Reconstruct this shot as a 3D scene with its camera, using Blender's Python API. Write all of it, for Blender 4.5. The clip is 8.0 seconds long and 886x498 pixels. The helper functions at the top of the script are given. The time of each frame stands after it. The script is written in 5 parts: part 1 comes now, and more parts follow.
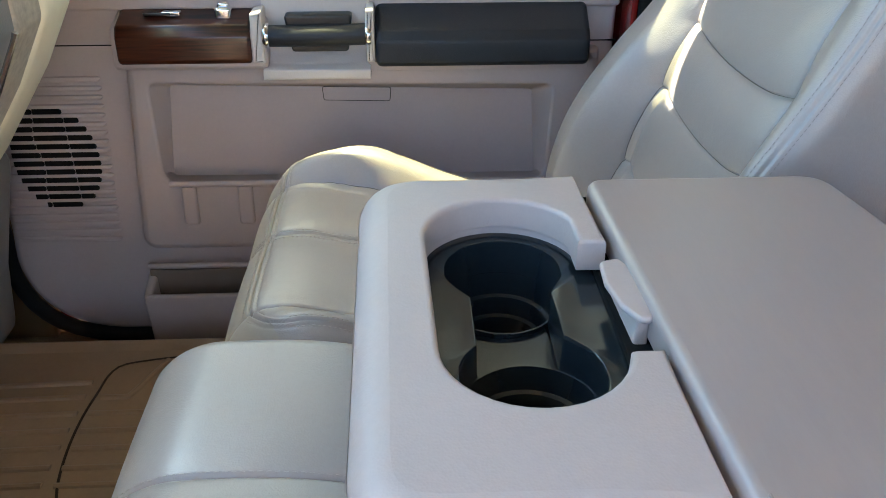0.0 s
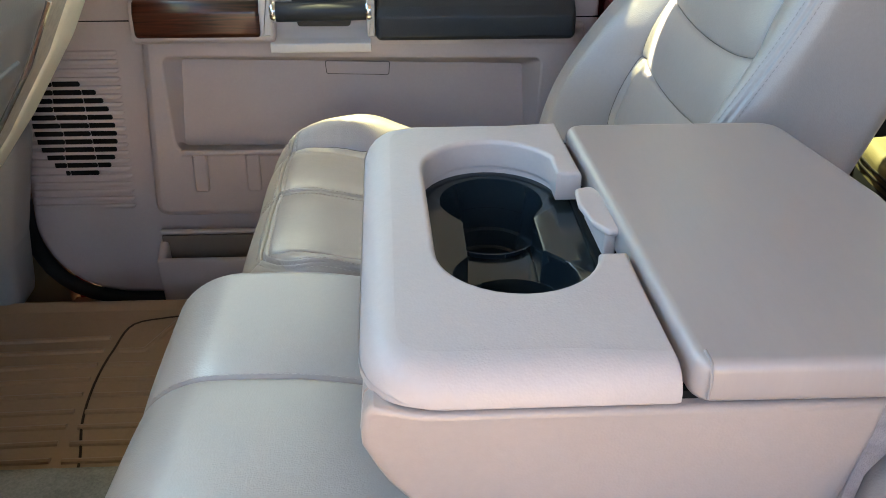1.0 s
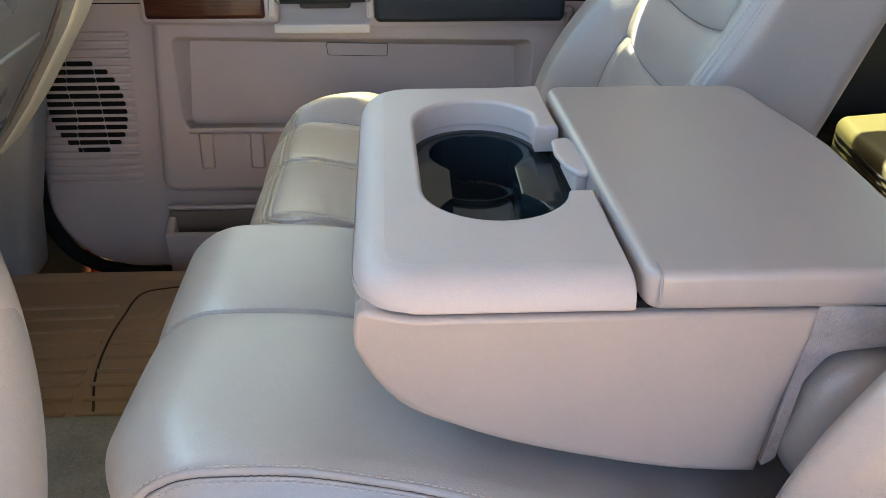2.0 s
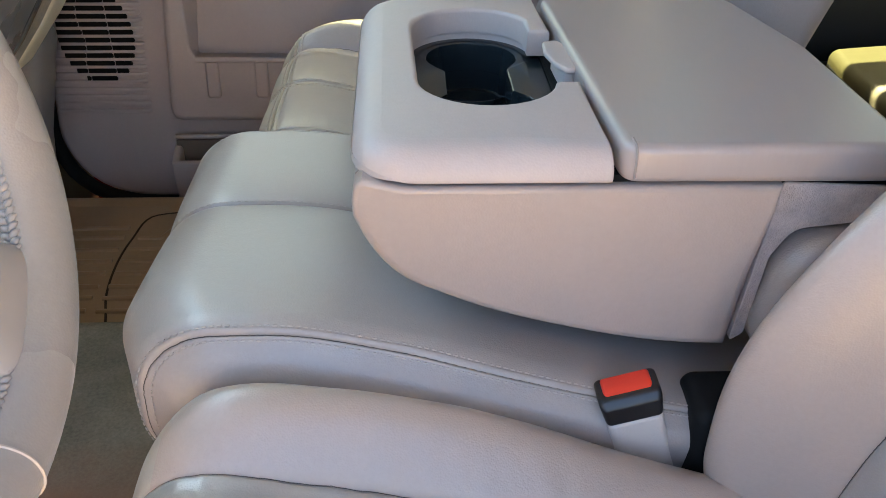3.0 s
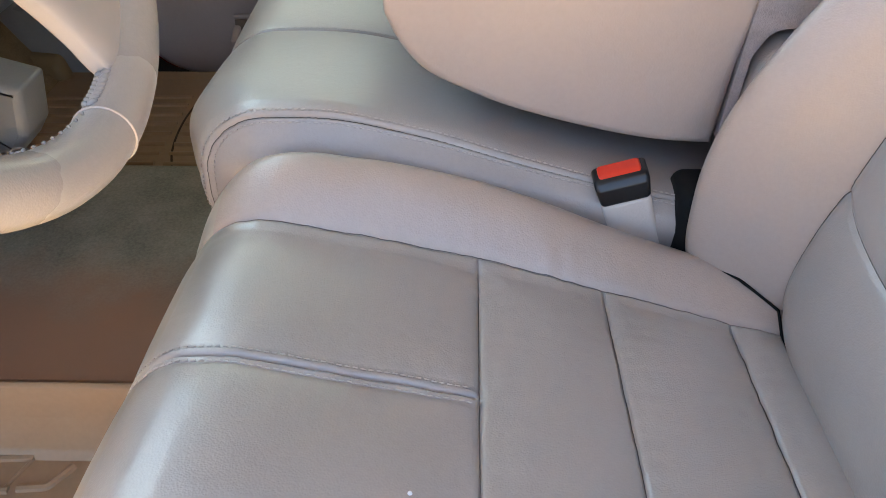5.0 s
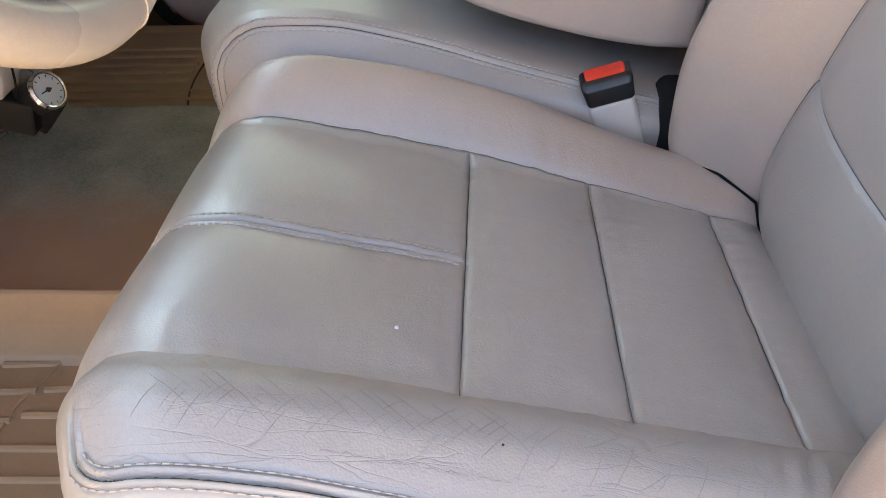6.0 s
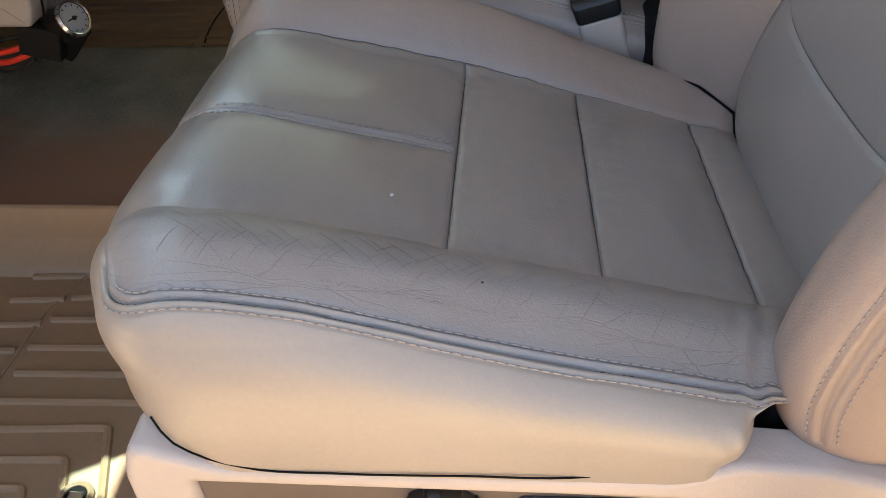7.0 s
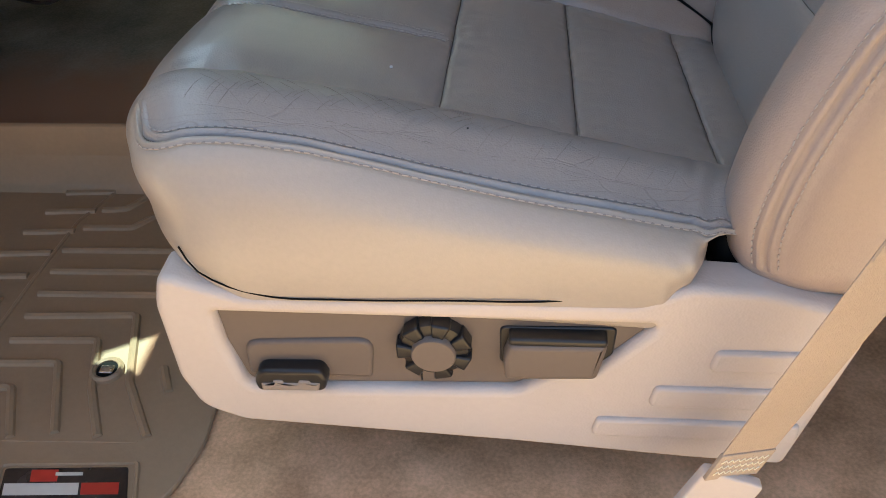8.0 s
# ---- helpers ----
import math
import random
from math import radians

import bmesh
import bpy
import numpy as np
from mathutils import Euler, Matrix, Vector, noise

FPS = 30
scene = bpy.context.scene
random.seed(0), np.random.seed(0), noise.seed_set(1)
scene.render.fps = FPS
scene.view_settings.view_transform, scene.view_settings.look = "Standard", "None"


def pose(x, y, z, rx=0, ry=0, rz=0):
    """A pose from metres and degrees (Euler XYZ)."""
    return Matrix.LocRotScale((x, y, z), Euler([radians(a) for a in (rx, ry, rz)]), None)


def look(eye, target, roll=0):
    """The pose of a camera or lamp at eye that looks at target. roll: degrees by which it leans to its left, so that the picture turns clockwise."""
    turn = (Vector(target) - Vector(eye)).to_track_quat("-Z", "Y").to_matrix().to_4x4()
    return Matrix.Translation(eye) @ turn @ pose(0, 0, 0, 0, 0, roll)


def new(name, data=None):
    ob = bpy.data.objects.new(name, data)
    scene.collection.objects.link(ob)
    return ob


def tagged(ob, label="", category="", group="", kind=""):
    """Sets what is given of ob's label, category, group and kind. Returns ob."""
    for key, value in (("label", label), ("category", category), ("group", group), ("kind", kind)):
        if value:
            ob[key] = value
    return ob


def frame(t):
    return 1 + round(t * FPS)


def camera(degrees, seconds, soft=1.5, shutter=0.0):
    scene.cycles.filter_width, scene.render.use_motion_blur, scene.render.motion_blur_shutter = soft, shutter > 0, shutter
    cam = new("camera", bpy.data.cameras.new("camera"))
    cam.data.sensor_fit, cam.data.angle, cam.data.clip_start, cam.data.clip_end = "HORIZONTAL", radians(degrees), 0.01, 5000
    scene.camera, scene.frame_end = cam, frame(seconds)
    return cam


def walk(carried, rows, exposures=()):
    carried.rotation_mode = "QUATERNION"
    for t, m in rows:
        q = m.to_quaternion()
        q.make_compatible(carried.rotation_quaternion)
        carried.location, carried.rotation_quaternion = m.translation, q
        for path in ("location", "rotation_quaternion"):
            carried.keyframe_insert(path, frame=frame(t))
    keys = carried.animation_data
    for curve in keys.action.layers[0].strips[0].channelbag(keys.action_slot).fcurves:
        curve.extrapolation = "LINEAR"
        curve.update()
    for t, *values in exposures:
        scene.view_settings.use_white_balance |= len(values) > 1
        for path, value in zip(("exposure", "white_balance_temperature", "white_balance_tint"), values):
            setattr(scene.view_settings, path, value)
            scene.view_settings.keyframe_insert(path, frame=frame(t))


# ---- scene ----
cam = camera(55.9, 8.0, 0.9)
PATH = [
    (0, (0.003, -0.0002, 0.874), (0.0807, 1.7311, -0.123), 0.1),
    (0.5, (-0.0019, -0.055, 0.874), (0.0807, 1.6731, -0.129), 0.1),
    (1, (-0.0018, -0.1101, 0.87), (0.0857, 1.6167, -0.134), 0.2),
    (2.3, (0.012, -0.219, 0.849), (0.091, 1.512, -0.149), 0.3),
    (2.5, (0.0139, -0.232, 0.841), (0.0901, 1.4903, -0.174), 0.3),
    (3, (0.0136, -0.2751, 0.826), (0.0859, 1.4094, -0.251), 0.7),
    (3.5, (0.0126, -0.3141, 0.821), (0.0716, 1.3671, -0.261), 0.5),
    (4, (0.0115, -0.3531, 0.812), (0.0671, 1.2993, -0.312), 1),
    (4.5, (0.0246, -0.3908, 0.801), (0.0375, 1.2317, -0.368), 0.4),
    (4.7, (0.0335, -0.411, 0.794), (0.010, 1.195, -0.396), 0.1),
    (5.8, (0.067, -0.517, 0.7445), (-0.030, 1.068, -0.470), -1.7),
    (6, (0.0722, -0.5335, 0.741), (-0.0336, 1.0412, -0.488), -2),
    (6.5, (0.0787, -0.5819, 0.728), (-0.0458, 0.9797, -0.515), -2.3),
    (7, (0.0941, -0.6318, 0.718), (-0.0453, 0.9126, -0.545), -2.5),
    (7.5, (0.1081, -0.6886, 0.703), (-0.0526, 0.8499, -0.565), -2.9),
    (8, (0.1214, -0.7594, 0.682), (-0.0585, 0.7761, -0.587), -3.1),
]
walk(cam, [(t, look(eye, target, roll)) for t, eye, target, roll in PATH],
     exposures=[(0, 3.42, 6050, 8), (1, 3.45, 6200, 8), (2.5, 3.2, 6180, 9), (3.2, 3.2, 6330, 9), (4.5, 3.2, 6530, 9), (6, 3.13, 6680, 9), (6.5, 2.7, 6720, 8), (7, 2.2, 6620, 7), (8, 1.98, 6350, 6)])

# ---- world, sun, exposure ----
SUN_TO = Vector((-0.17, 0.36, 0.92)).normalized()
world = bpy.data.worlds.new("world")
scene.world = world
world.use_nodes = True
wn = world.node_tree
sky = wn.nodes.new("ShaderNodeTexSky")
sky.sky_type = "NISHITA"
sky.sun_disc = False
sky.dust_density = 3.5
sky.ozone_density = 0.6
sky.sun_elevation = math.asin(SUN_TO.z)
sky.sun_rotation = math.atan2(SUN_TO.x, SUN_TO.y)
wn.links.new(sky.outputs[0], wn.nodes["Background"].inputs[0])
wn.nodes["Background"].inputs[1].default_value = 0.12
sun = new("sun", bpy.data.lights.new("sun", "SUN"))
sun.data.energy = 5.0
sun.data.angle = radians(0.6)
sun.data.color = (1.0, 0.90, 0.68)
sun.matrix_world = look(SUN_TO * 20, (0, 0, 0))


# ---- materials ----
def material(name, colour, rough=0.5, spec=0.5, metal=0.0, var=0.12, scale=8.0, fine=250.0, bump=0.15, dist=0.0006,
             cells=False, coat=0.0, tint=None, rvar=0.1, aniso=None, creases=0.0):
    """A node material: colour with blotches at two scales, varied gloss, and a fine relief."""
    m = bpy.data.materials.new(name)
    m.use_nodes = True
    nt = m.node_tree
    b = nt.nodes["Principled BSDF"]
    tc = nt.nodes.new("ShaderNodeTexCoord")
    co = tc.outputs["Object"]
    if aniso:
        mp = nt.nodes.new("ShaderNodeMapping")
        mp.inputs["Scale"].default_value = aniso
        nt.links.new(co, mp.inputs[0])
        co = mp.outputs[0]
    n1 = nt.nodes.new("ShaderNodeTexNoise")
    n1.inputs["Scale"].default_value = scale
    n1.inputs["Detail"].default_value = 4
    n2 = nt.nodes.new("ShaderNodeTexNoise")
    n2.inputs["Scale"].default_value = fine * 0.4
    n2.inputs["Detail"].default_value = 3
    for n in (n1, n2):
        nt.links.new(co, n.inputs["Vector"])
    mix = nt.nodes.new("ShaderNodeMix")
    mix.data_type = "FLOAT"
    mix.inputs[0].default_value = 0.35
    nt.links.new(n1.outputs[0], mix.inputs[2])
    nt.links.new(n2.outputs[0], mix.inputs[3])
    ramp = nt.nodes.new("ShaderNodeValToRGB")
    lo = [c * (1 - var) for c in colour]
    hi = [min(1, c * (1 + var)) for c in (tint or colour)]
    ramp.color_ramp.elements[0].position, ramp.color_ramp.elements[1].position = 0.3, 0.7
    ramp.color_ramp.elements[0].color, ramp.color_ramp.elements[1].color = (*lo, 1), (*hi, 1)
    nt.links.new(mix.outputs[0], ramp.inputs[0])
    nt.links.new(ramp.outputs[0], b.inputs["Base Color"])
    mr = nt.nodes.new("ShaderNodeMapRange")
    mr.inputs[3].default_value, mr.inputs[4].default_value = rough - rvar, rough + rvar
    nt.links.new(n1.outputs[0], mr.inputs[0])
    nt.links.new(mr.outputs[0], b.inputs["Roughness"])
    b.inputs["Specular IOR Level"].default_value = spec
    b.inputs["Metallic"].default_value = metal
    b.inputs["Coat Weight"].default_value = coat
    b.inputs["Coat Roughness"].default_value = 0.08 if coat > 0.9 else 0.3
    if bump:
        if cells:
            t = nt.nodes.new("ShaderNodeTexVoronoi")
            t.inputs["Scale"].default_value = fine
            src = t.outputs["Distance"]
        else:
            t = nt.nodes.new("ShaderNodeTexNoise")
            t.inputs["Scale"].default_value = fine
            t.inputs["Detail"].default_value = 5
            src = t.outputs[0]
        nt.links.new(co, t.inputs["Vector"])
        bp = nt.nodes.new("ShaderNodeBump")
        bp.inputs["Strength"].default_value = bump
        bp.inputs["Distance"].default_value = dist
        nt.links.new(src, bp.inputs["Height"])
        nt.links.new(bp.outputs[0], b.inputs["Normal"])
        if creases:
            w = nt.nodes.new("ShaderNodeTexNoise")
            w.inputs["Scale"].default_value = 38
            w.inputs["Detail"].default_value = 6
            w.inputs["Roughness"].default_value = 0.62
            w.inputs["Distortion"].default_value = 1.2
            nt.links.new(co, w.inputs["Vector"])
            wide = nt.nodes.new("ShaderNodeBump")
            wide.inputs["Strength"].default_value = creases
            wide.inputs["Distance"].default_value = 0.004
            nt.links.new(w.outputs[0], wide.inputs["Height"])
            nt.links.new(wide.outputs[0], bp.inputs["Normal"])
    return m


LEATHER = material("leather", (0.36, 0.32, 0.295), 0.40, 0.55, coat=0.5, creases=0.14, fine=620, cells=True, bump=0.35, dist=0.0005, var=0.06)
# The same leather, reddened to carry warm light from the driver's doorway.
WARM = material("leather_warm_light", (0.398, 0.316, 0.268), 0.40, 0.55, coat=0.5, creases=0.14, fine=620, cells=True, bump=0.35, dist=0.0005, var=0.06)
INSERT = material("insert_leather", (0.342, 0.305, 0.277), 0.38, 0.6, coat=0.9, creases=0.16, fine=620, cells=True, bump=0.35, dist=0.0005, var=0.07)
SKIRT = material("vinyl", (0.41, 0.362, 0.305), 0.38, 0.5, coat=0.4, creases=0.08, fine=620, cells=True, bump=0.16, dist=0.0004, var=0.07, scale=6)
THREAD = material("thread", (0.47, 0.42, 0.38), 0.7, 0.2, var=0.1, bump=0)
THREAD_MID = material("grey_thread", (0.31, 0.28, 0.265), 0.7, 0.2, var=0.1, bump=0)
LACE = material("lacing_cord", (0.36, 0.33, 0.31), 0.45, 0.4, var=0.1, bump=0)
GROOVE = material("groove_brown", (0.05, 0.036, 0.024), 0.8, 0.2, var=0.2, bump=0.2)
DOOR = material("door_plastic", (0.44, 0.375, 0.365), 0.5, 0.4, fine=500, cells=True, bump=0.25, dist=0.0004, var=0.05)
TRIM = material("pale_plastic", (0.56, 0.50, 0.455), 0.5, 0.4, fine=420, cells=True, bump=0.35, dist=0.0005, var=0.04)
BODY = material("console_vinyl", (0.405, 0.337, 0.300), 0.40, 0.5, coat=0.3, creases=0.06, fine=520, cells=True, bump=0.25, dist=0.0004, var=0.05)
CONSOLE = material("console_plastic", (0.49, 0.43, 0.405), 0.45, 0.4, creases=0.07, fine=520, cells=True, bump=0.25, dist=0.0004, var=0.05)
LID = material("lid_leather", (0.36, 0.313, 0.294), 0.36, 0.5, coat=0.5, fine=150, bump=0.14, dist=0.0005, var=0.035, scale=10, aniso=(6, 1, 1))
CUP = material("cup_plastic", (0.012, 0.018, 0.022), 0.20, 0.5, fine=500, bump=0.04, dist=0.0003, var=0.1, scale=25, rvar=0.03)
PANEL = material("brown_plastic", (0.15, 0.12, 0.10), 0.5, 0.4, fine=420, bump=0.2, dist=0.0003, var=0.06)
# Rear bench tone on its lit top; PAD carries the shaded rest.
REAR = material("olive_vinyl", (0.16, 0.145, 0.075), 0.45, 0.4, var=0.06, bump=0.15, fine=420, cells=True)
STONE = material("grey_plastic", (0.27, 0.23, 0.20), 0.45, 0.4, var=0.05, bump=0.1)
BLACK = material("black_plastic", (0.012, 0.012, 0.013), 0.33, 0.5, fine=500, bump=0.1, dist=0.0003, var=0.2)
GAP = material("gap_black", (0.008, 0.008, 0.008), 0.8, 0.1, bump=0, var=0.2)
RUBBER = material("black_rubber", (0.01, 0.01, 0.01), 0.7, 0.2, bump=0.1, var=0.3)
# True black on arm pad and handle; shade on rear bench and door.
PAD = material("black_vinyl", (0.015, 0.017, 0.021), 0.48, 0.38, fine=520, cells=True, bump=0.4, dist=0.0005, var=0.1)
CARPET = material("carpet", (0.54, 0.33, 0.175), 0.95, 0.05, fine=700, bump=0.5, dist=0.0008, var=0.3, scale=14, tint=(0.68, 0.43, 0.26))
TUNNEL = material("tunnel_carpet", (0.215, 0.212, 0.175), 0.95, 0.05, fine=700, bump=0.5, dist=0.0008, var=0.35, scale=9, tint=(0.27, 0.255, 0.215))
FOOT = material("foot_carpet", (0.25, 0.18, 0.105), 0.95, 0.05, fine=700, bump=0.5, dist=0.0008, var=0.3, scale=12, tint=(0.32, 0.235, 0.14))
SILL = material("sill_plastic", (0.25, 0.175, 0.09), 0.5, 0.4, fine=420, bump=0.2, dist=0.0004, var=0.07)
FELT = material("console_carpet", (0.50, 0.43, 0.40), 0.95, 0.05, fine=1100, bump=0.7, dist=0.0015, var=0.2, scale=60)
MAT = material("mat_rubber", (0.335, 0.225, 0.138), 0.42, 0.5, fine=380, bump=0.3, dist=0.0005, var=0.1)
CHROME = material("chrome", (0.75, 0.75, 0.76), 0.12, 0.5, metal=1.0, var=0.03, bump=0, rvar=0.04)
BRASS = material("brass", (0.62, 0.48, 0.24), 0.25, 0.5, metal=1.0, var=0.05, bump=0, rvar=0.05)
RED = material("red_plastic", (0.75, 0.045, 0.02), 0.35, 0.5, var=0.06, bump=0)
PAINT = material("red_paint", (0.20, 0.009, 0.008), 0.25, 0.5, coat=1.0, var=0.05, bump=0)
WEB = material("belt_webbing", (0.43, 0.35, 0.27), 0.7, 0.2, fine=900, bump=0.8, dist=0.001, var=0.1, aniso=(1, 1, 1))
WHEEL = material("wheel_leather", (0.35, 0.325, 0.305), 0.27, 0.6, coat=0.4, creases=0.06, fine=700, cells=True, bump=0.25, dist=0.0004, var=0.07)
SPOKE = material("spoke_plastic", (0.40, 0.375, 0.355), 0.45, 0.4, var=0.04, bump=0.15)
DASH = material("dash_plastic", (0.24, 0.245, 0.25), 0.30, 0.5, var=0.06, bump=0.2, fine=420, cells=True)
BEZEL = material("dash_bezel", (0.82, 0.78, 0.62), 0.42, 0.5, var=0.05, bump=0.2)
BAND = material("dash_band", (0.42, 0.39, 0.33), 0.4, 0.5, var=0.25, scale=120, bump=0.2)
HEAD = material("headliner", (0.31, 0.29, 0.27), 0.9, 0.1, var=0.08, bump=0.4)
GROUND = material("ground", (0.50, 0.345, 0.19), 0.9, 0.2, var=0.25, scale=0.8, fine=40, bump=0.5, dist=0.01)
DIAL = material("dial_white", (0.75, 0.77, 0.78), 0.3, 0.5, var=0.03, bump=0)
PLATE = material("plate_black", (0.03, 0.022, 0.02), 0.25, 0.5, var=0.5, scale=30, bump=0)
PLATE_RED = material("plate_red", (0.45, 0.03, 0.02), 0.3, 0.5, var=0.2, bump=0)
PLATE_PALE = material("plate_pale", (0.6, 0.56, 0.5), 0.3, 0.5, var=0.1, bump=0)


def worn_material():
    """Leather with a patchy net of dark cracks."""
    m = material("worn_leather", (0.355, 0.32, 0.295), 0.36, 0.6, coat=0.3, fine=620, cells=True, bump=0.35, dist=0.0005, var=0.07, creases=0.16)
    nt = m.node_tree
    b = nt.nodes["Principled BSDF"]
    tc = nt.nodes.new("ShaderNodeTexCoord")
    wob = nt.nodes.new("ShaderNodeTexNoise")
    wob.inputs["Scale"].default_value = 22
    wob.inputs["Detail"].default_value = 3
    add = nt.nodes.new("ShaderNodeVectorMath")
    add.operation = "MULTIPLY_ADD"
    add.inputs[1].default_value = (0.012, 0.012, 0.012)
    nt.links.new(tc.outputs["Object"], wob.inputs["Vector"])
    nt.links.new(wob.outputs["Color"], add.inputs[0])
    nt.links.new(tc.outputs["Object"], add.inputs[2])
    masks = []
    for scale, width, turn in ((75, 0.022, 0.75), (58, 0.018, -0.55)):
        mp = nt.nodes.new("ShaderNodeMapping")
        mp.inputs["Rotation"].default_value = (0, 0, turn)
        mp.inputs["Scale"].default_value = (0.10, 1.0, 0.5)
        nt.links.new(add.outputs[0], mp.inputs[0])
        v = nt.nodes.new("ShaderNodeTexVoronoi")
        v.feature = "DISTANCE_TO_EDGE"
        v.inputs["Scale"].default_value = scale
        nt.links.new(mp.outputs[0], v.inputs["Vector"])
        r = nt.nodes.new("ShaderNodeMapRange")
        r.inputs[1].default_value, r.inputs[2].default_value = 0.0, width
        r.inputs[3].default_value, r.inputs[4].default_value = 1.0, 0.0
        nt.links.new(v.outputs["Distance"], r.inputs[0])
        masks.append(r.outputs[0])
    top = nt.nodes.new("ShaderNodeMath")
    top.operation = "MAXIMUM"
    nt.links.new(masks[0], top.inputs[0])
    nt.links.new(masks[1], top.inputs[1])
    patch = nt.nodes.new("ShaderNodeTexNoise")
    patch.inputs["Scale"].default_value = 13
    nt.links.new(tc.outputs["Object"], patch.inputs["Vector"])
    pr = nt.nodes.new("ShaderNodeMapRange")
    pr.inputs[1].default_value, pr.inputs[2].default_value = 0.40, 0.58
    nt.links.new(patch.outputs[0], pr.inputs[0])
    mul = nt.nodes.new("ShaderNodeMath")
    mul.operation = "MULTIPLY"
    nt.links.new(top.outputs[0], mul.inputs[0])
    nt.links.new(pr.outputs[0], mul.inputs[1])
    mix = nt.nodes.new("ShaderNodeMix")
    mix.data_type = "RGBA"
    old = b.inputs["Base Color"].links[0].from_socket
    fac = nt.nodes.new("ShaderNodeMath")
    fac.operation = "MULTIPLY"
    fac.inputs[1].default_value = 0.22
    nt.links.new(mul.outputs[0], fac.inputs[0])
    nt.links.new(fac.outputs[0], mix.inputs[0])
    nt.links.new(old, mix.inputs[6])
    mix.inputs[7].default_value = (0.13, 0.105, 0.085, 1)
    nt.links.new(mix.outputs[2], b.inputs["Base Color"])
    bp = nt.nodes.new("ShaderNodeBump")
    bp.invert = True
    bp.inputs["Strength"].default_value = 0.28
    bp.inputs["Distance"].default_value = 0.0010
    nt.links.new(mul.outputs[0], bp.inputs["Height"])
    first = b.inputs["Normal"].links[0].from_socket
    nt.links.new(first, bp.inputs["Normal"])
    nt.links.new(bp.outputs[0], b.inputs["Normal"])
    return m


# Tone of the dark lines laid in the seams in place of shade.
SEAM = material("seam_shadow", (0.10, 0.09, 0.085), 0.8, 0.1, var=0.2, bump=0)
CREASE = material("crease_brown", (0.25, 0.222, 0.20), 0.6, 0.3, var=0.3, bump=0)
WORN = worn_material()


def wood_material():
    m = material("polished_wood", (0.10, 0.03, 0.014), 0.22, 0.35, coat=0.3, var=0.1, bump=0)
    nt = m.node_tree
    b = nt.nodes["Principled BSDF"]
    tc = nt.nodes.new("ShaderNodeTexCoord")
    mp = nt.nodes.new("ShaderNodeMapping")
    mp.inputs["Scale"].default_value = (2, 12, 30)
    w = nt.nodes.new("ShaderNodeTexNoise")
    w.inputs["Scale"].default_value = 3.0
    w.inputs["Detail"].default_value = 8
    w.inputs["Distortion"].default_value = 1.6
    ramp = nt.nodes.new("ShaderNodeValToRGB")
    ramp.color_ramp.elements[0].position, ramp.color_ramp.elements[1].position = 0.3, 0.68
    ramp.color_ramp.elements[0].color = (0.005, 0.002, 0.0015, 1)
    ramp.color_ramp.elements[1].color = (0.075, 0.018, 0.008, 1)
    nt.links.new(tc.outputs["Object"], mp.inputs[0])
    nt.links.new(mp.outputs[0], w.inputs["Vector"])
    nt.links.new(w.outputs[0], ramp.inputs[0])
    nt.links.new(ramp.outputs[0], b.inputs["Base Color"])
    return m


def tunnel_brown_edge(m):
    """Reddish brown towards the driver's edge of the tunnel carpet, with a ragged border."""
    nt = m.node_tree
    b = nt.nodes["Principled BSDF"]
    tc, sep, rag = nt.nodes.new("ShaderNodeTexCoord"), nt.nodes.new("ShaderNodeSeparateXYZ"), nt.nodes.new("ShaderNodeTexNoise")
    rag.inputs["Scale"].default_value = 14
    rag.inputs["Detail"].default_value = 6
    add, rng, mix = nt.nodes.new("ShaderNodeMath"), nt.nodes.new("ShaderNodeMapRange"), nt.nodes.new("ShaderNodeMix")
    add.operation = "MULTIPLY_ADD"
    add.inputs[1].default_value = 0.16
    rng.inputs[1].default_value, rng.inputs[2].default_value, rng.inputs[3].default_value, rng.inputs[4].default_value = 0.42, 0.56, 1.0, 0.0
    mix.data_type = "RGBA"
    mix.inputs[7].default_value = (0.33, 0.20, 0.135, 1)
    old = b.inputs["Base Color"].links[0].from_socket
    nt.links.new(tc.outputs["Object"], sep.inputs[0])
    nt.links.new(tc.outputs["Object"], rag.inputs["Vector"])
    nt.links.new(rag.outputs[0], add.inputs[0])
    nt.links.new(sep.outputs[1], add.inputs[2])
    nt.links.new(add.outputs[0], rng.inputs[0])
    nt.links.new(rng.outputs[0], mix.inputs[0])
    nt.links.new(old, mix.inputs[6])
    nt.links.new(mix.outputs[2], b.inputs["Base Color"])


tunnel_brown_edge(TUNNEL)
WOOD = wood_material()


def glass_material(name, tint):
    """Thin vehicle glass: tinted clear with a faint mirror film."""
    m = bpy.data.materials.new(name)
    m.use_nodes = True
    nt = m.node_tree
    nt.nodes.remove(nt.nodes["Principled BSDF"])
    clear = nt.nodes.new("ShaderNodeBsdfTransparent")
    clear.inputs[0].default_value = (*tint, 1)
    gloss = nt.nodes.new("ShaderNodeBsdfGlossy")
    gloss.inputs["Roughness"].default_value = 0.02
    mix = nt.nodes.new("ShaderNodeMixShader")
    mix.inputs[0].default_value = 0.06
    nt.links.new(clear.outputs[0], mix.inputs[1])
    nt.links.new(gloss.outputs[0], mix.inputs[2])
    nt.links.new(mix.outputs[0], nt.nodes["Material Output"].inputs[0])
    return m


GLASS = glass_material("tinted_glass", (0.73, 0.885, 0.945))
SIDE_GLASS = glass_material("side_glass", (0.66, 0.67, 0.54))


# ---- shape helpers ----
from mathutils import geometry


